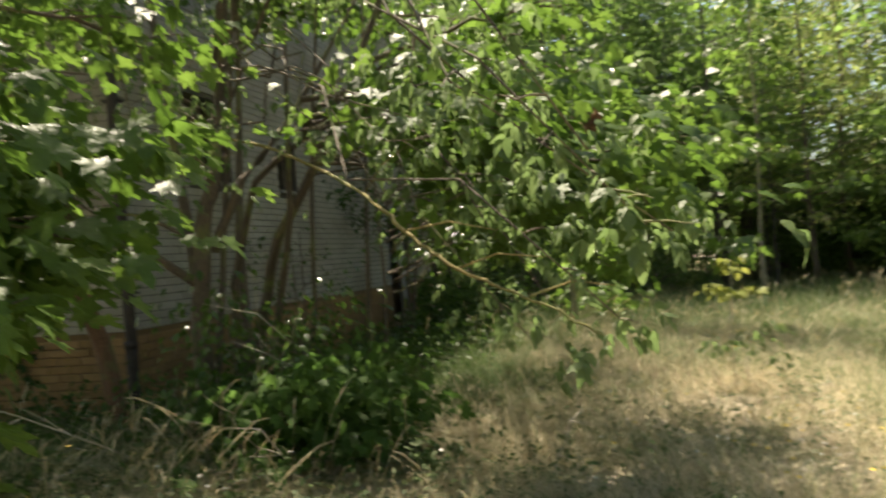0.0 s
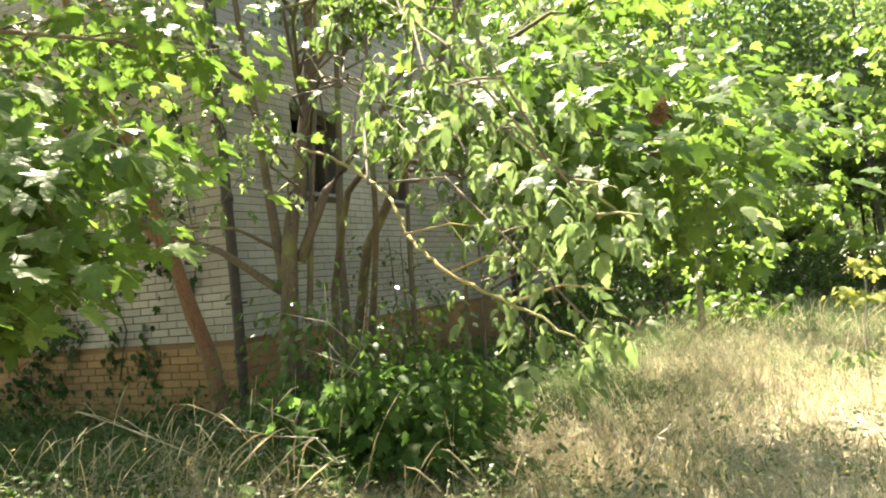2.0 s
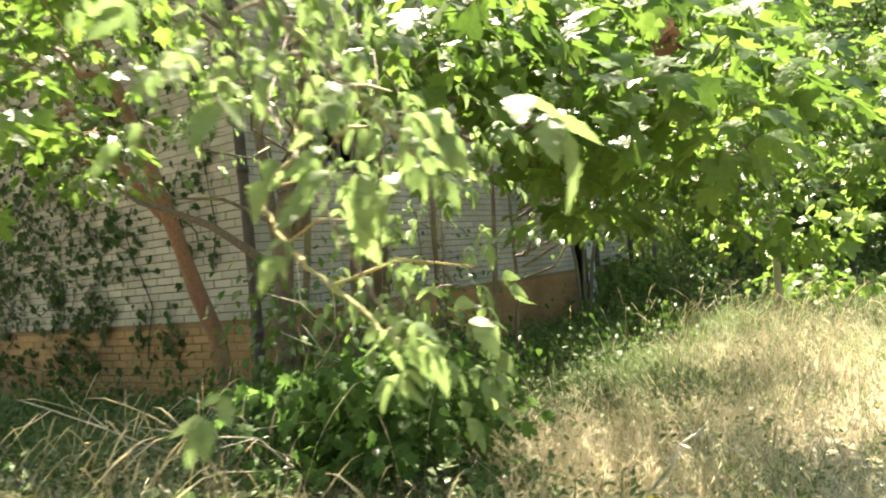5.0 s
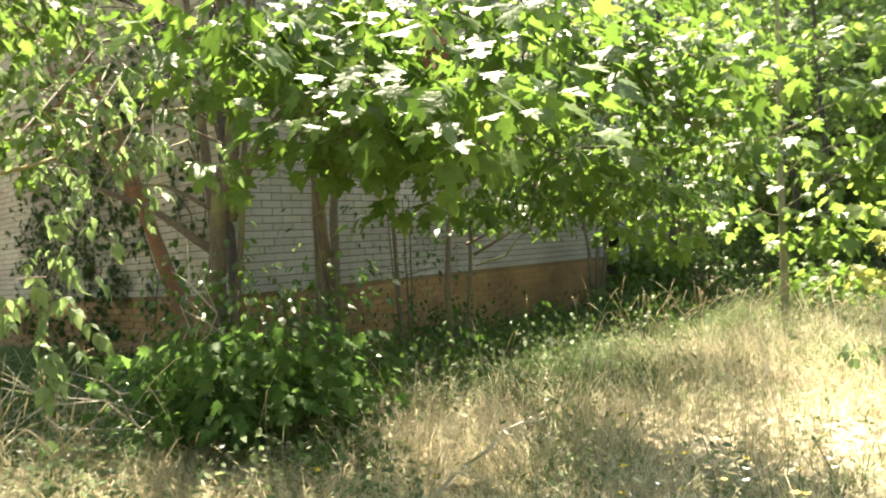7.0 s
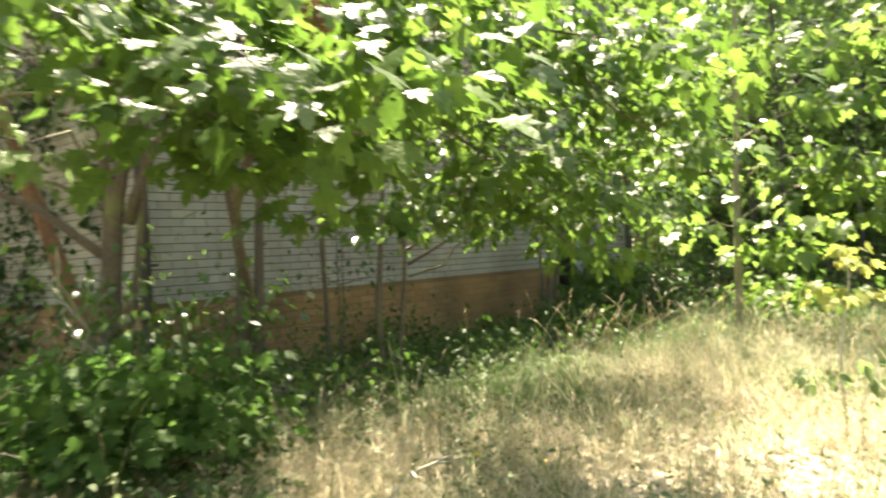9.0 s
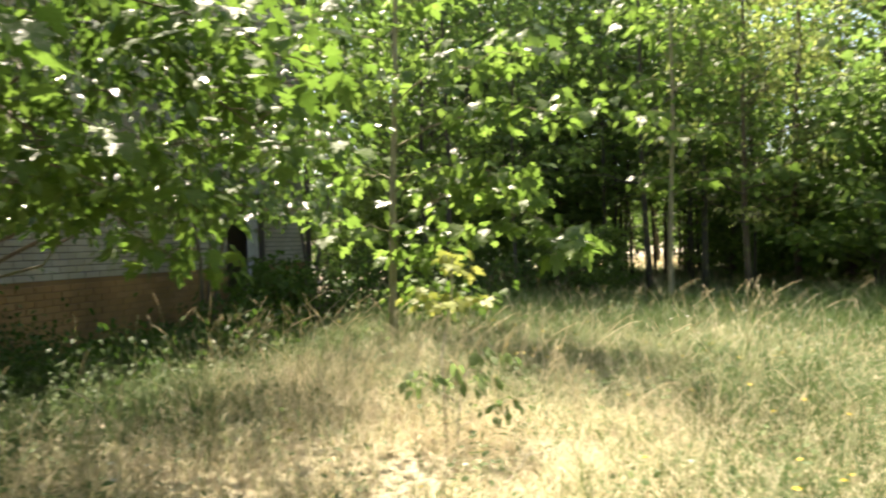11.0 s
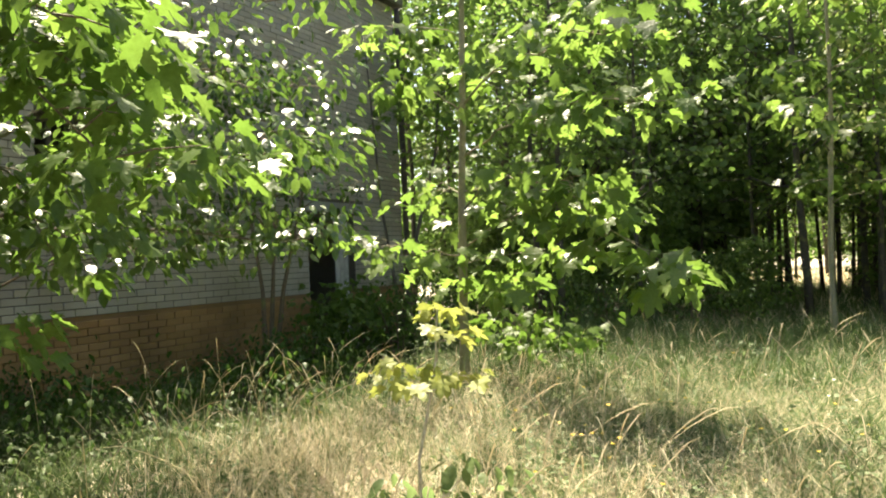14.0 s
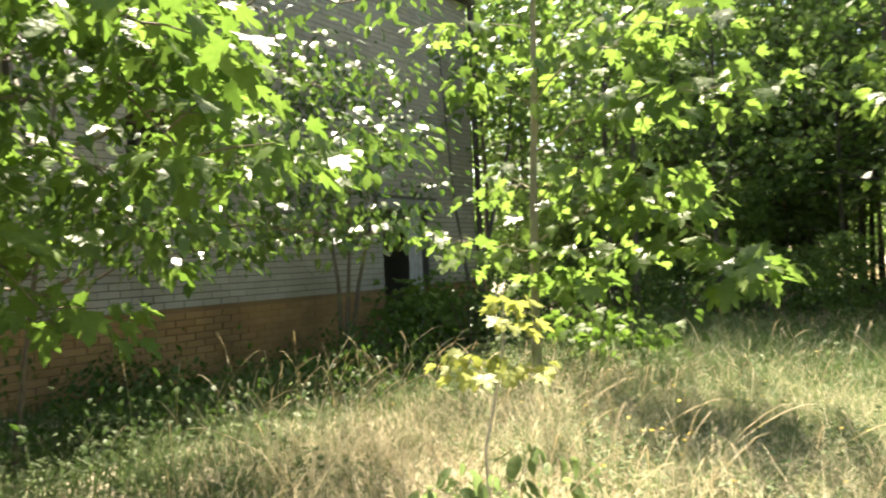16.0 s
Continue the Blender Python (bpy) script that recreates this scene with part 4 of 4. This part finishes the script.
window(WIN_B, "broken dark house window with weathered wooden frame")
window(WIN_C, "small dark house window with weathered wooden frame")


def door():
    y0, y1, z0, z1 = DOOR_B
    th = thing("door_1", (-0.15, (y0 + y1) / 2, z0), "open dark house doorway with grey board leaf", "door", kind="structure")
    for nm, lo, hi, m in (("frame_post", (-0.2, y0, z0), (-0.12, y0 + 0.07, z1), M_DARKWOOD), ("frame_post", (-0.2, y1 - 0.07, z0), (-0.12, y1, z1), M_DARKWOOD),
                          ("frame_rail", (-0.2, y0 + 0.071, z1 - 0.07), (-0.12, y1 - 0.071, z1), M_DARKWOOD)):
        bm = bmesh.new()
        box(bm, lo, hi, 0.004)
        part(nm, bm, m, th)
    for k in range(3):
        bm = bmesh.new()
        a = y1 - 0.42 + k * 0.115
        box(bm, (-0.115, a, z0 + 0.03), (-0.09, a + 0.11, z1 - 0.08), 0.004)
        part("board", bm, M_GREYPAINT, th)
    bm = bmesh.new()
    box(bm, (-0.3, y0 - 0.22, z1 + 0.001), (0.014, y1 + 0.3, z1 + 0.16), 0.006)
    tagged(part("door_lintel", bm, M_CONCRETE), "grey concrete lintel above the doorway", "lintel", kind="structure")
    bm = bmesh.new()
    box(bm, (0.02, y0 - 0.1, -0.3), (0.9, y1 + 0.1, 0.04), 0.012)
    tagged(part("doorstep", bm, M_CONCRETE), "worn concrete doorstep overgrown by bushes", "step")


door()

# ---- creepers on the south wall ----
def ivy(name, spots, seed, label):
    rng = np.random.default_rng(seed)
    x0, z0 = spots[0][0], spots[0][1]
    th = thing(name, (x0, -0.02, z0), label, "ivy", "ivy on the wall")
    P, stem = [], Bag()
    for cx, cz, sx, sz, n in spots:
        q = np.stack([rng.normal(cx, sx, n), rng.uniform(-0.075, -0.03, n), rng.normal(cz, sz, n)], 1)
        P.append(q)
        pts = [(cx + rng.normal(0, 0.05) + sx * math.sin(k), -0.02, cz - 1.6 * sz + 3.2 * sz * k / 6) for k in range(7)]
        stem.add(tube(pts, [0.007] * 7, 5))
    P = np.concatenate(P)
    A = rng.normal(0, 0.6, P.shape)
    A[:, 2] -= 0.8
    A[:, 1] *= 0.3
    N = rng.normal(0, 0.35, P.shape)
    N[:, 1] -= 1
    part("stem", stem.mesh("stem"), M_BARKDARK, th)
    part("foliage", leaf_mesh("foliage", P, A, N, rng.uniform(0.05, 0.12, len(P)), "maple", rng), M_IVY, th)


ivy("ivy", [(-2.46, 1.07, 0.2, 0.18, 60), (-2.9, 1.0, 0.18, 0.16, 40), (-3.35, 1.25, 0.12, 0.25, 40), (-3.1, 0.5, 0.35, 0.16, 60), (-1.7, 1.3, 0.12, 0.5, 50), (-1.2, 0.75, 0.12, 0.2, 30)], 71, "dark ivy climbing the white brick wall")
ivy("ivy", [(-2.2, 3.0, 0.5, 0.4, 260), (-3.3, 2.6, 0.6, 0.5, 300), (-4.2, 3.2, 0.6, 0.6, 300), (-4.6, 1.6, 0.5, 0.6, 200), (-1.2, 3.9, 0.3, 0.4, 110)], 72, "thick dark ivy on the upper brick wall")
# the low plinth sprays also darken it where shadow lies
ivy("ivy", [(-3.8, 1.6, 0.6, 0.35, 150), (-5.0, 1.4, 0.6, 0.45, 240), (-2.3, 1.8, 0.4, 0.3, 110), (-3.8, 0.35, 0.8, 0.16, 90), (-5.4, 0.5, 0.8, 0.2, 120)], 74, "dark ivy spreading over wall and plinth")
ivy("ivy", [(-0.5, 2.5, 0.1, 0.7, 50), (-0.9, 1.9, 0.15, 0.3, 40)], 73, "sparse ivy near the brick corner")

# ---- withered leaves, dead twigs ----
rng_d = np.random.default_rng(81)
pd = np.array([4.50, -1.88, 1.97]) + rng_d.normal(0, 0.035, (26, 3))
part("withered_leaves", leaf_mesh("withered_leaves", pd, rng_d.normal(0, 1, (26, 3)) - np.array([0, 0, 1.0]), rng_d.normal(0, 1, (26, 3)), rng_d.uniform(0.035, 0.06, 26), "maple", rng_d), M_DEADLEAF, bpy.data.objects["wall_maple"], "withered reddish brown leaf cluster")


def dead_branch(a, b, r, seed):
    rng = np.random.default_rng(seed)
    bag = Bag()
    pts = limb_points(a, b, 0.06, rng, 7, 0.03)
    bag.add(tube(pts, [r * (1 - 0.7 * i / 6) for i in range(7)], 6))
    d = Vector(b) - Vector(a)
    for k in range(5):
        o = pts[2 + k % 4]
        w = (d.normalized() + Vector(rng.normal(0, 0.7, 3))).normalized() * d.length * rng.uniform(0.15, 0.35)
        bag.add(tube([o, o + w * 0.5 + Vector(rng.normal(0, 0.01, 3)), o + w], [r * 0.5, r * 0.35, r * 0.15], 5))
    ob = part("dead_branch", bag.mesh("dead_branch"), M_TWIG)
    tagged(ob, "bare bleached dead branch lying among shrubs", "branch", "dead branches")


dead_branch((2.1, -2.0, -0.15), (2.75, -2.55, 0.72), 0.009, 1)
dead_branch((2.0, -1.9, -0.15), (1.5, -2.9, 0.75), 0.008, 2)
dead_branch((2.5, -1.7, -0.2), (2.44, -1.85, 1.32), 0.008, 3)
dead_branch((2.9, -1.4, -0.2), (2.4, -1.82, 0.95), 0.009, 4)
dead_branch((2.2, -1.4, -0.2), (3.0, -2.9, 0.6), 0.008, 5)
dead_branch((4.1, -1.75, -0.03), (4.25, -0.9, 0.27), 0.011, 7)
dead_branch((5.9, 0.5, -0.1), (6.15, 1.15, 0.0), 0.008, 8)
dead_branch((1.6, -2.2, -0.2), (2.9, -2.7, 0.35), 0.010, 6)


# ---- young spruce at the edge of the clearing ----
OUT["needle"] = np.array([(0, 0, 0), (0.09, 0.2, 0), (0.08, 0.7, 0.02), (0, 1.0, 0), (-0.08, 0.7, 0.02), (-0.09, 0.2, 0)])
M_SPRUCE = leaf_mat("spruce_needle", (0.025, 0.05, 0.025), (0.04, 0.07, 0.035), (0.07, 0.105, 0.055), 0.1, 0.6, 0.12)
tree("young_spruce", "young dark spruce with drooping branches", "tree", (10.15, 2.2, -0.2),
     [([(10.15, 2.2, -0.3), (10.15, 2.2, 1.5), (10.17, 2.2, 4.2)], 0.06, 0.01)],
     auto_boughs((10.15, 2.2, -0.1), 4.3, 1.25, 26, 77, 0.08, 12, 40, 0.09, 0.012), M_BARKDARK, M_SPRUCE, "needle", 0.055, 78)


# ---- grass ----
# green grass in a darker tone that stands in for shade
M_SHADEGRASS = leaf_mat("shade_green_grass", (0.035, 0.075, 0.02), (0.06, 0.11, 0.035), (0.11, 0.16, 0.06), 0.3, 0.6)
BARE = ((5.0, -0.2, 0.5), (5.7, -1.0, 0.45), (4.7, 0.9, 0.4), (6.6, -0.4, 0.5), (5.3, 0.9, 0.35), (6.2, 1.4, 0.4), (4.3, -1.5, 0.35), (10.2, 4.2, 0.9))


def blades(name, label, n, pick, hlo, hhi, width, material, seed, lean=0.45):
    rng = np.random.default_rng(seed)
    xy = pick(rng, n)
    xy = xy[~((xy[:, 0] < 0.04) & (xy[:, 1] > -0.04))]
    if material is M_DRY:                                  # no straw by the house, so the strip reads as shaded
        xy = xy[(xy[:, 1] < 0.0) | (xy[:, 0] > 3.5 + 0.35 * np.sin(1.7 * xy[:, 1]) + rng.normal(0, 0.2, len(xy)))]
    for bx, by, br in BARE:                                # trodden sandy patches
        d = np.hypot(xy[:, 0] - bx, xy[:, 1] - by) / br
        xy = xy[rng.uniform(0, 1, len(xy)) < 0.18 + 0.82 * np.clip(d * 1.6 - 0.7, 0, 1)]
    n = len(xy)
    zz = np.array([ground_z(x, y) for x, y in xy]) - 0.02
    h = rng.uniform(hlo, hhi, n) * rng.uniform(0.6, 1.0, n)
    w = rng.uniform(0.6, 1.3, n) * width
    az = rng.uniform(0, 2 * np.pi, n)
    l = rng.normal(0, lean, (n, 2))
    side = np.stack([np.cos(az), np.sin(az), 0 * az], 1)
    base = np.stack([xy[:, 0], xy[:, 1], zz], 1)
    rows = []
    for s, ww in ((0, 1.0), (0.45, 0.85), (0.8, 0.5)):
        c = base + np.stack([l[:, 0] * h * s ** 2, l[:, 1] * h * s ** 2, h * (s - 0.25 * np.hypot(l[:, 0], l[:, 1]) * s ** 2)], 1)
        rows += [c - side * (w * ww)[:, None], c + side * (w * ww)[:, None]]
    c = base + np.stack([l[:, 0] * h, l[:, 1] * h, h * (1 - 0.4 * np.hypot(l[:, 0], l[:, 1]))], 1)
    rows.append(c)
    v = np.stack(rows, 1).reshape(-1, 3)
    o = (np.arange(n) * 7)[:, None]
    quads = np.concatenate([o + np.array([[0, 1, 3, 2]]), o + np.array([[2, 3, 5, 4]])], 1).reshape(-1, 4)
    tris = (o + np.array([[4, 5, 6]])).reshape(-1, 3)
    me = bpy.data.meshes.new(name)
    me.vertices.add(len(v))
    me.vertices.foreach_set("co", v.ravel().astype(np.float32))
    idx = np.concatenate([quads.ravel(), tris.ravel()]).astype(np.int32)
    me.loops.add(len(idx))
    me.loops.foreach_set("vertex_index", idx)
    tot = np.concatenate([np.full(len(quads), 4), np.full(len(tris), 3)]).astype(np.int32)
    me.polygons.add(len(tot))
    me.polygons.foreach_set("loop_start", np.concatenate([[0], np.cumsum(tot)[:-1]]).astype(np.int32))
    me.polygons.foreach_set("loop_total", tot)
    me.update(calc_edges=True)
    tagged(part(name, me, material), label, "grass", kind="stuff")


def tufted(x0, x1, y0, y1, tufts, spread):
    """Blades gathered in tufts over a stretch of the meadow."""
    def pick(rng, n):
        c = np.stack([rng.uniform(x0, x1, tufts), rng.uniform(y0, y1, tufts)], 1)
        return c[rng.integers(0, tufts, n)] + rng.normal(0, spread, (n, 2))
    return pick


blades("dry_grass", "pale dry uncut summer grass in the clearing", 40000, tufted(2.2, 7.9, -4.8, 8, 1700, 0.09), 0.12, 0.45, 0.0026, M_DRY, 101, 0.9)
blades("short_dry_grass", "short matted straw-coloured dry grass", 52000, tufted(2.5, 8.2, -4, 11, 5000, 0.14), 0.06, 0.22, 0.004, M_DRY, 102, 1.2)
blades("green_grass", "green meadow grass among dry straw", 46000, tufted(1.5, 11, -4.8, 9, 900, 0.15), 0.10, 0.42, 0.0038, M_GREENGRASS, 103, 0.6)
# darkened green in place of the shade over this grass
blades("deep_grass", "uncut green grass towards the wood, darkened for shade", 46000, tufted(6.9, 13, -1.5, 11, 1500, 0.16), 0.15, 0.55, 0.0045, M_SHADEGRASS, 109, 0.6)
blades("shade_grass", "lush green grass in the shade by the house", 36000, tufted(-7.5, 1.6, -3.3, 0.0, 1400, 0.12), 0.10, 0.34, 0.005, M_GREENGRASS, 104)
# the darkened green deepens the shade along the house wall
blades("wall_grass", "lush green grass in the shade by the house", 30000, tufted(0.1, 4.0, 0.0, 11.5, 1300, 0.14), 0.08, 0.30, 0.005, M_SHADEGRASS, 105)
blades("dry_verge_grass", "tall pale dry grass before the shaded wall", 52000, tufted(0.2, 4.4, -4.8, -2.0, 700, 0.09), 0.10, 0.42, 0.0032, M_DRY, 106, 0.95)
blades("fresh_grass", "fresh green grass growing through the straw", 26000, tufted(4.6, 8.2, 2.6, 8.5, 420, 0.16), 0.12, 0.45, 0.0035, M_GREENGRASS, 110, 0.8)
# darkened green again, for the shade before the wood
blades("wood_edge_grass", "tall grass along the wood edge, coloured dark for shade", 26000, tufted(3.2, 10.5, 5.2, 10.5, 900, 0.16), 0.25, 0.7, 0.0045, M_SHADEGRASS, 111, 0.6)
blades("far_grass", "green grass thinning out towards the wood", 34000, tufted(3, 20, 7, 24, 2200, 0.25), 0.15, 0.6, 0.010, M_GREENGRASS, 107, 0.6)
blades("matted_grass", "long bleached grass blades bent over and matted", 24000, tufted(0.3, 8.6, -4.6, 8, 1100, 0.16), 0.35, 0.75, 0.0018, M_DRY, 112, 1.3)
blades("wispy_grass", "long thin green grass blades leaning all ways", 12000, tufted(0.6, 9.5, -4.4, 8.5, 700, 0.16), 0.3, 0.7, 0.0018, M_GREENGRASS, 113, 0.9)
blades("field_grass", "pale dry grass of the sunny field beyond the wood", 9000, tufted(2, 24, 24, 38, 2500, 0.4), 0.2, 0.5, 0.03, M_DRY, 114, 0.7)
blades("far_dry_grass", "dry grass thinning out towards the wood", 9000, tufted(4, 22, 6, 18, 1200, 0.25), 0.2, 0.6, 0.008, M_DRY, 108, 0.6)


def herbs(name, label, n, x0, x1, y0, y1, clumps, seed, material, size):
    rng = np.random.default_rng(seed)
    c = np.stack([rng.uniform(x0, x1, clumps), rng.uniform(y0, y1, clumps)], 1)
    tall = rng.uniform(0.15, 0.45, clumps)
    k = rng.integers(0, clumps, n)
    xy = c[k] + rng.normal(0, 0.09, (n, 2))
    keep = ~((xy[:, 0] < 0.05) & (xy[:, 1] > -0.05))
    xy, k = xy[keep], k[keep]
    n = len(xy)
    z = np.array([ground_z(x, y) for x, y in xy]) + tall[k] * rng.uniform(0.05, 1.0, n)
    p = np.stack([xy[:, 0], xy[:, 1], z], 1)
    aim = rng.normal(0, 1, (n, 3)) * np.array([1, 1, 0.4])
    nrm = rng.normal(0, 0.4, (n, 3)) + np.array([0, 0, 1.0])
    tagged(part(name, leaf_mesh(name, p, aim, nrm, size * rng.uniform(0.5, 1.3, n), "leaflet", rng), material), label, "herbs", kind="stuff")


herbs("meadow_herbs", "low leafy green herbs among the grass", 22000, 2.6, 10, -4.4, 8, 420, 140, M_GREENGRASS, 0.04)
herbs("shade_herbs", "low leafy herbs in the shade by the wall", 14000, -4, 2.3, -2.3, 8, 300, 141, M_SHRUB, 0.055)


def stalks(name, label, n, spots, seed):
    rng = np.random.default_rng(seed)
    bag = Bag()
    for i in range(n):
        cx, cy, s = spots[rng.integers(0, len(spots))]
        x, y = cx + rng.normal(0, s), cy + rng.normal(0, s)
        if x < 0.1 and y > -0.1:
            continue
        h = rng.uniform(0.45, 0.85)
        lx, ly = rng.normal(0.07, 0.21, 2)
        z = ground_z(x, y)
        pts = [(x + lx * h * s2 ** 2, y + ly * h * s2 ** 2, z + h * (s2 - 0.12 * s2 ** 3)) for s2 in (0, 0.4, 0.75, 0.9, 1.0, 1.1, 1.2)]
        pts[6] = (pts[5][0] + lx * 0.12, pts[5][1] + ly * 0.12, pts[5][2] + 0.01)
        bag.add(tube(pts, [0.0013, 0.0011, 0.0009, 0.0015, 0.0030, 0.0024, 0.0006], 4, False))
    tagged(part(name, bag.mesh(name), M_DRY), label, "grass", kind="stuff")


herbs("verge_herbs", "low leafy green herbs mixed into dry grass", 9000, 0.0, 4.2, -4.6, -1.8, 200, 142, M_GREENGRASS, 0.045)
# dark green herbs, their colour also stands in for shade here
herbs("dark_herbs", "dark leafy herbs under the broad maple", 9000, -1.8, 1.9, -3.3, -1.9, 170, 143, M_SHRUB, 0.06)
stalks("seed_stalks", "tall bleached grass stalks with drooping seed heads", 520,
       [(3.5, 3.0, 0.35), (3.8, 1.8, 0.4), (2.6, -3.2, 0.5), (1.8, -2.8, 0.5), (3.4, -3.0, 0.5), (4.6, -0.6, 0.5), (4.4, 1.2, 0.5), (7.2, 4.5, 0.7), (8.2, 3.4, 0.7), (6.4, 6.2, 0.8), (5.0, 3.0, 0.6), (7.0, 2.2, 0.8), (3.6, 2.6, 0.5), (5.2, 0.5, 0.5), (5.9, 1.6, 0.5), (1.2, -2.7, 0.5), (2.4, -2.6, 0.5)], 120)


def flowers(name, label, n, spots, material, r, seed):
    rng = np.random.default_rng(seed)
    bag = Bag()
    for i in range(n):
        cx, cy, s = spots[rng.integers(0, len(spots))]
        x, y = cx + rng.normal(0, s), cy + rng.normal(0, s)
        z = ground_z(x, y) + rng.uniform(0.2, 0.55)
        k = 5
        vs = [(x, y, z)]
        for j in range(2 * k):
            w = math.pi * j / k
            q = r * (1.0 if j % 2 == 0 else 0.45)
            vs.append((x + q * math.cos(w), y + q * math.sin(w), z + 0.3 * q + rng.normal(0, 0.1 * r)))
        o = len(bag.v)
        bag.v += vs
        bag.f += [(o, o + 1 + j, o + 1 + (j + 1) % (2 * k)) for j in range(2 * k)]
    tagged(part(name, bag.mesh(name, False), material), label, "flowers", kind="stuff")


flowers("yellow_blossom", "small yellow wildflowers scattered in the meadow", 190, [(5.6, -1.6, 0.6), (5.2, 2.6, 0.7), (6.6, 3.6, 0.8), (-0.5, -2.5, 0.8), (1.5, -3.2, 0.6), (7.6, 0.5, 0.8)], M_FLOWER_Y, 0.016, 130)
flowers("white_blossom", "small white wildflowers scattered in the meadow", 120, [(7.6, 3.8, 0.7), (8.2, 5, 0.9), (5.2, -1.2, 0.6), (2.6, -2.6, 0.5)], M_FLOWER_W, 0.014, 131)

# ---- bricks ----
COURSE, LONG, HI, JOINT = 0.08, 0.255, 0.0705, 0.0095


def brick_mesh(name, ln, dep):
    bm = bmesh.new()
    box(bm, (-ln / 2, -dep / 2, -HI / 2), (ln / 2, dep / 2, HI / 2), 0.004)
    me = bpy.data.meshes.new(name)
    bm.to_mesh(me)
    bm.free()
    return me


def lay(wall, u0, u1, holes, near, along_x, seed):
    """Bricks in running bond on one face: those in the near stretch one by one, the rest joined."""
    rng = np.random.default_rng(seed)
    for tag, z0, z1, material, proud in (("white", PL, TOP, M_WHITE, 0.0), ("orange", -0.4, PL, M_ORANGE, 0.012)):
        full = brick_mesh("brick", LONG - JOINT, 0.024)
        full.materials.append(material)
        V, F, single = [], [], 0
        for c in range(int((z1 - z0) / COURSE + 0.01)):
            z = z0 + (c + 0.5) * COURSE
            u = u0 - (LONG / 2 if c % 2 else 0)
            while u < u1:
                a, b = max(u, u0) + JOINT / 2, min(u + LONG, u1) - JOINT / 2
                u += LONG
                for h in holes:
                    if h[2] - HI / 2 < z < h[3] + HI / 2:
                        if h[0] <= a and b <= h[1]:
                            a = b
                        elif a < h[0] < b:
                            b = h[0]
                        elif a < h[1] < b:
                            a = h[1]
                if b - a < 0.03:
                    continue
                out = proud + rng.normal(0, 0.0015)
                m = (a + b) / 2
                if b - a > LONG - JOINT - 0.001 and near[0] < m < near[1] and near[2] < z < near[3] and single < 300:
                    ob = new("brick", full)
                    ob.parent = wall
                    ob.matrix_basis = pose(m, 0.012 - out, z) if along_x else pose(-0.012 + out, m, z, 0, 0, 90)
                    single += 1
                    continue
                lo, hi = ((a, -out, z - HI / 2), (b, 0.024 - out, z + HI / 2)) if along_x else ((-0.024 + out, a, z - HI / 2), (out, b, z + HI / 2))
                o = len(V)
                V += [(x, y, q) for x in (lo[0], hi[0]) for y in (lo[1], hi[1]) for q in (lo[2], hi[2])]
                F += [tuple(o + i for i in f) for f in ((0, 1, 3, 2), (4, 6, 7, 5), (0, 4, 5, 1), (2, 3, 7, 6), (0, 2, 6, 4), (1, 5, 7, 3))]
        tagged(part("brickwork", mesh_np("brickwork", V, F), material, wall), tag + " brickwork in running bond", kind="stuff")


lintel_hole = (DOOR_B[0] - 0.22, DOOR_B[1] + 0.3, DOOR_B[3], DOOR_B[3] + 0.16)
lay(WALL_A, -LEN_A, 0.0, OPEN_A, (-3.6, 0, -1, 2.2), True, 5)
lay(WALL_B, 0.0, LEN_B, OPEN_B + [lintel_hole], (0.8, 4.5, -1, 2.2), False, 6)
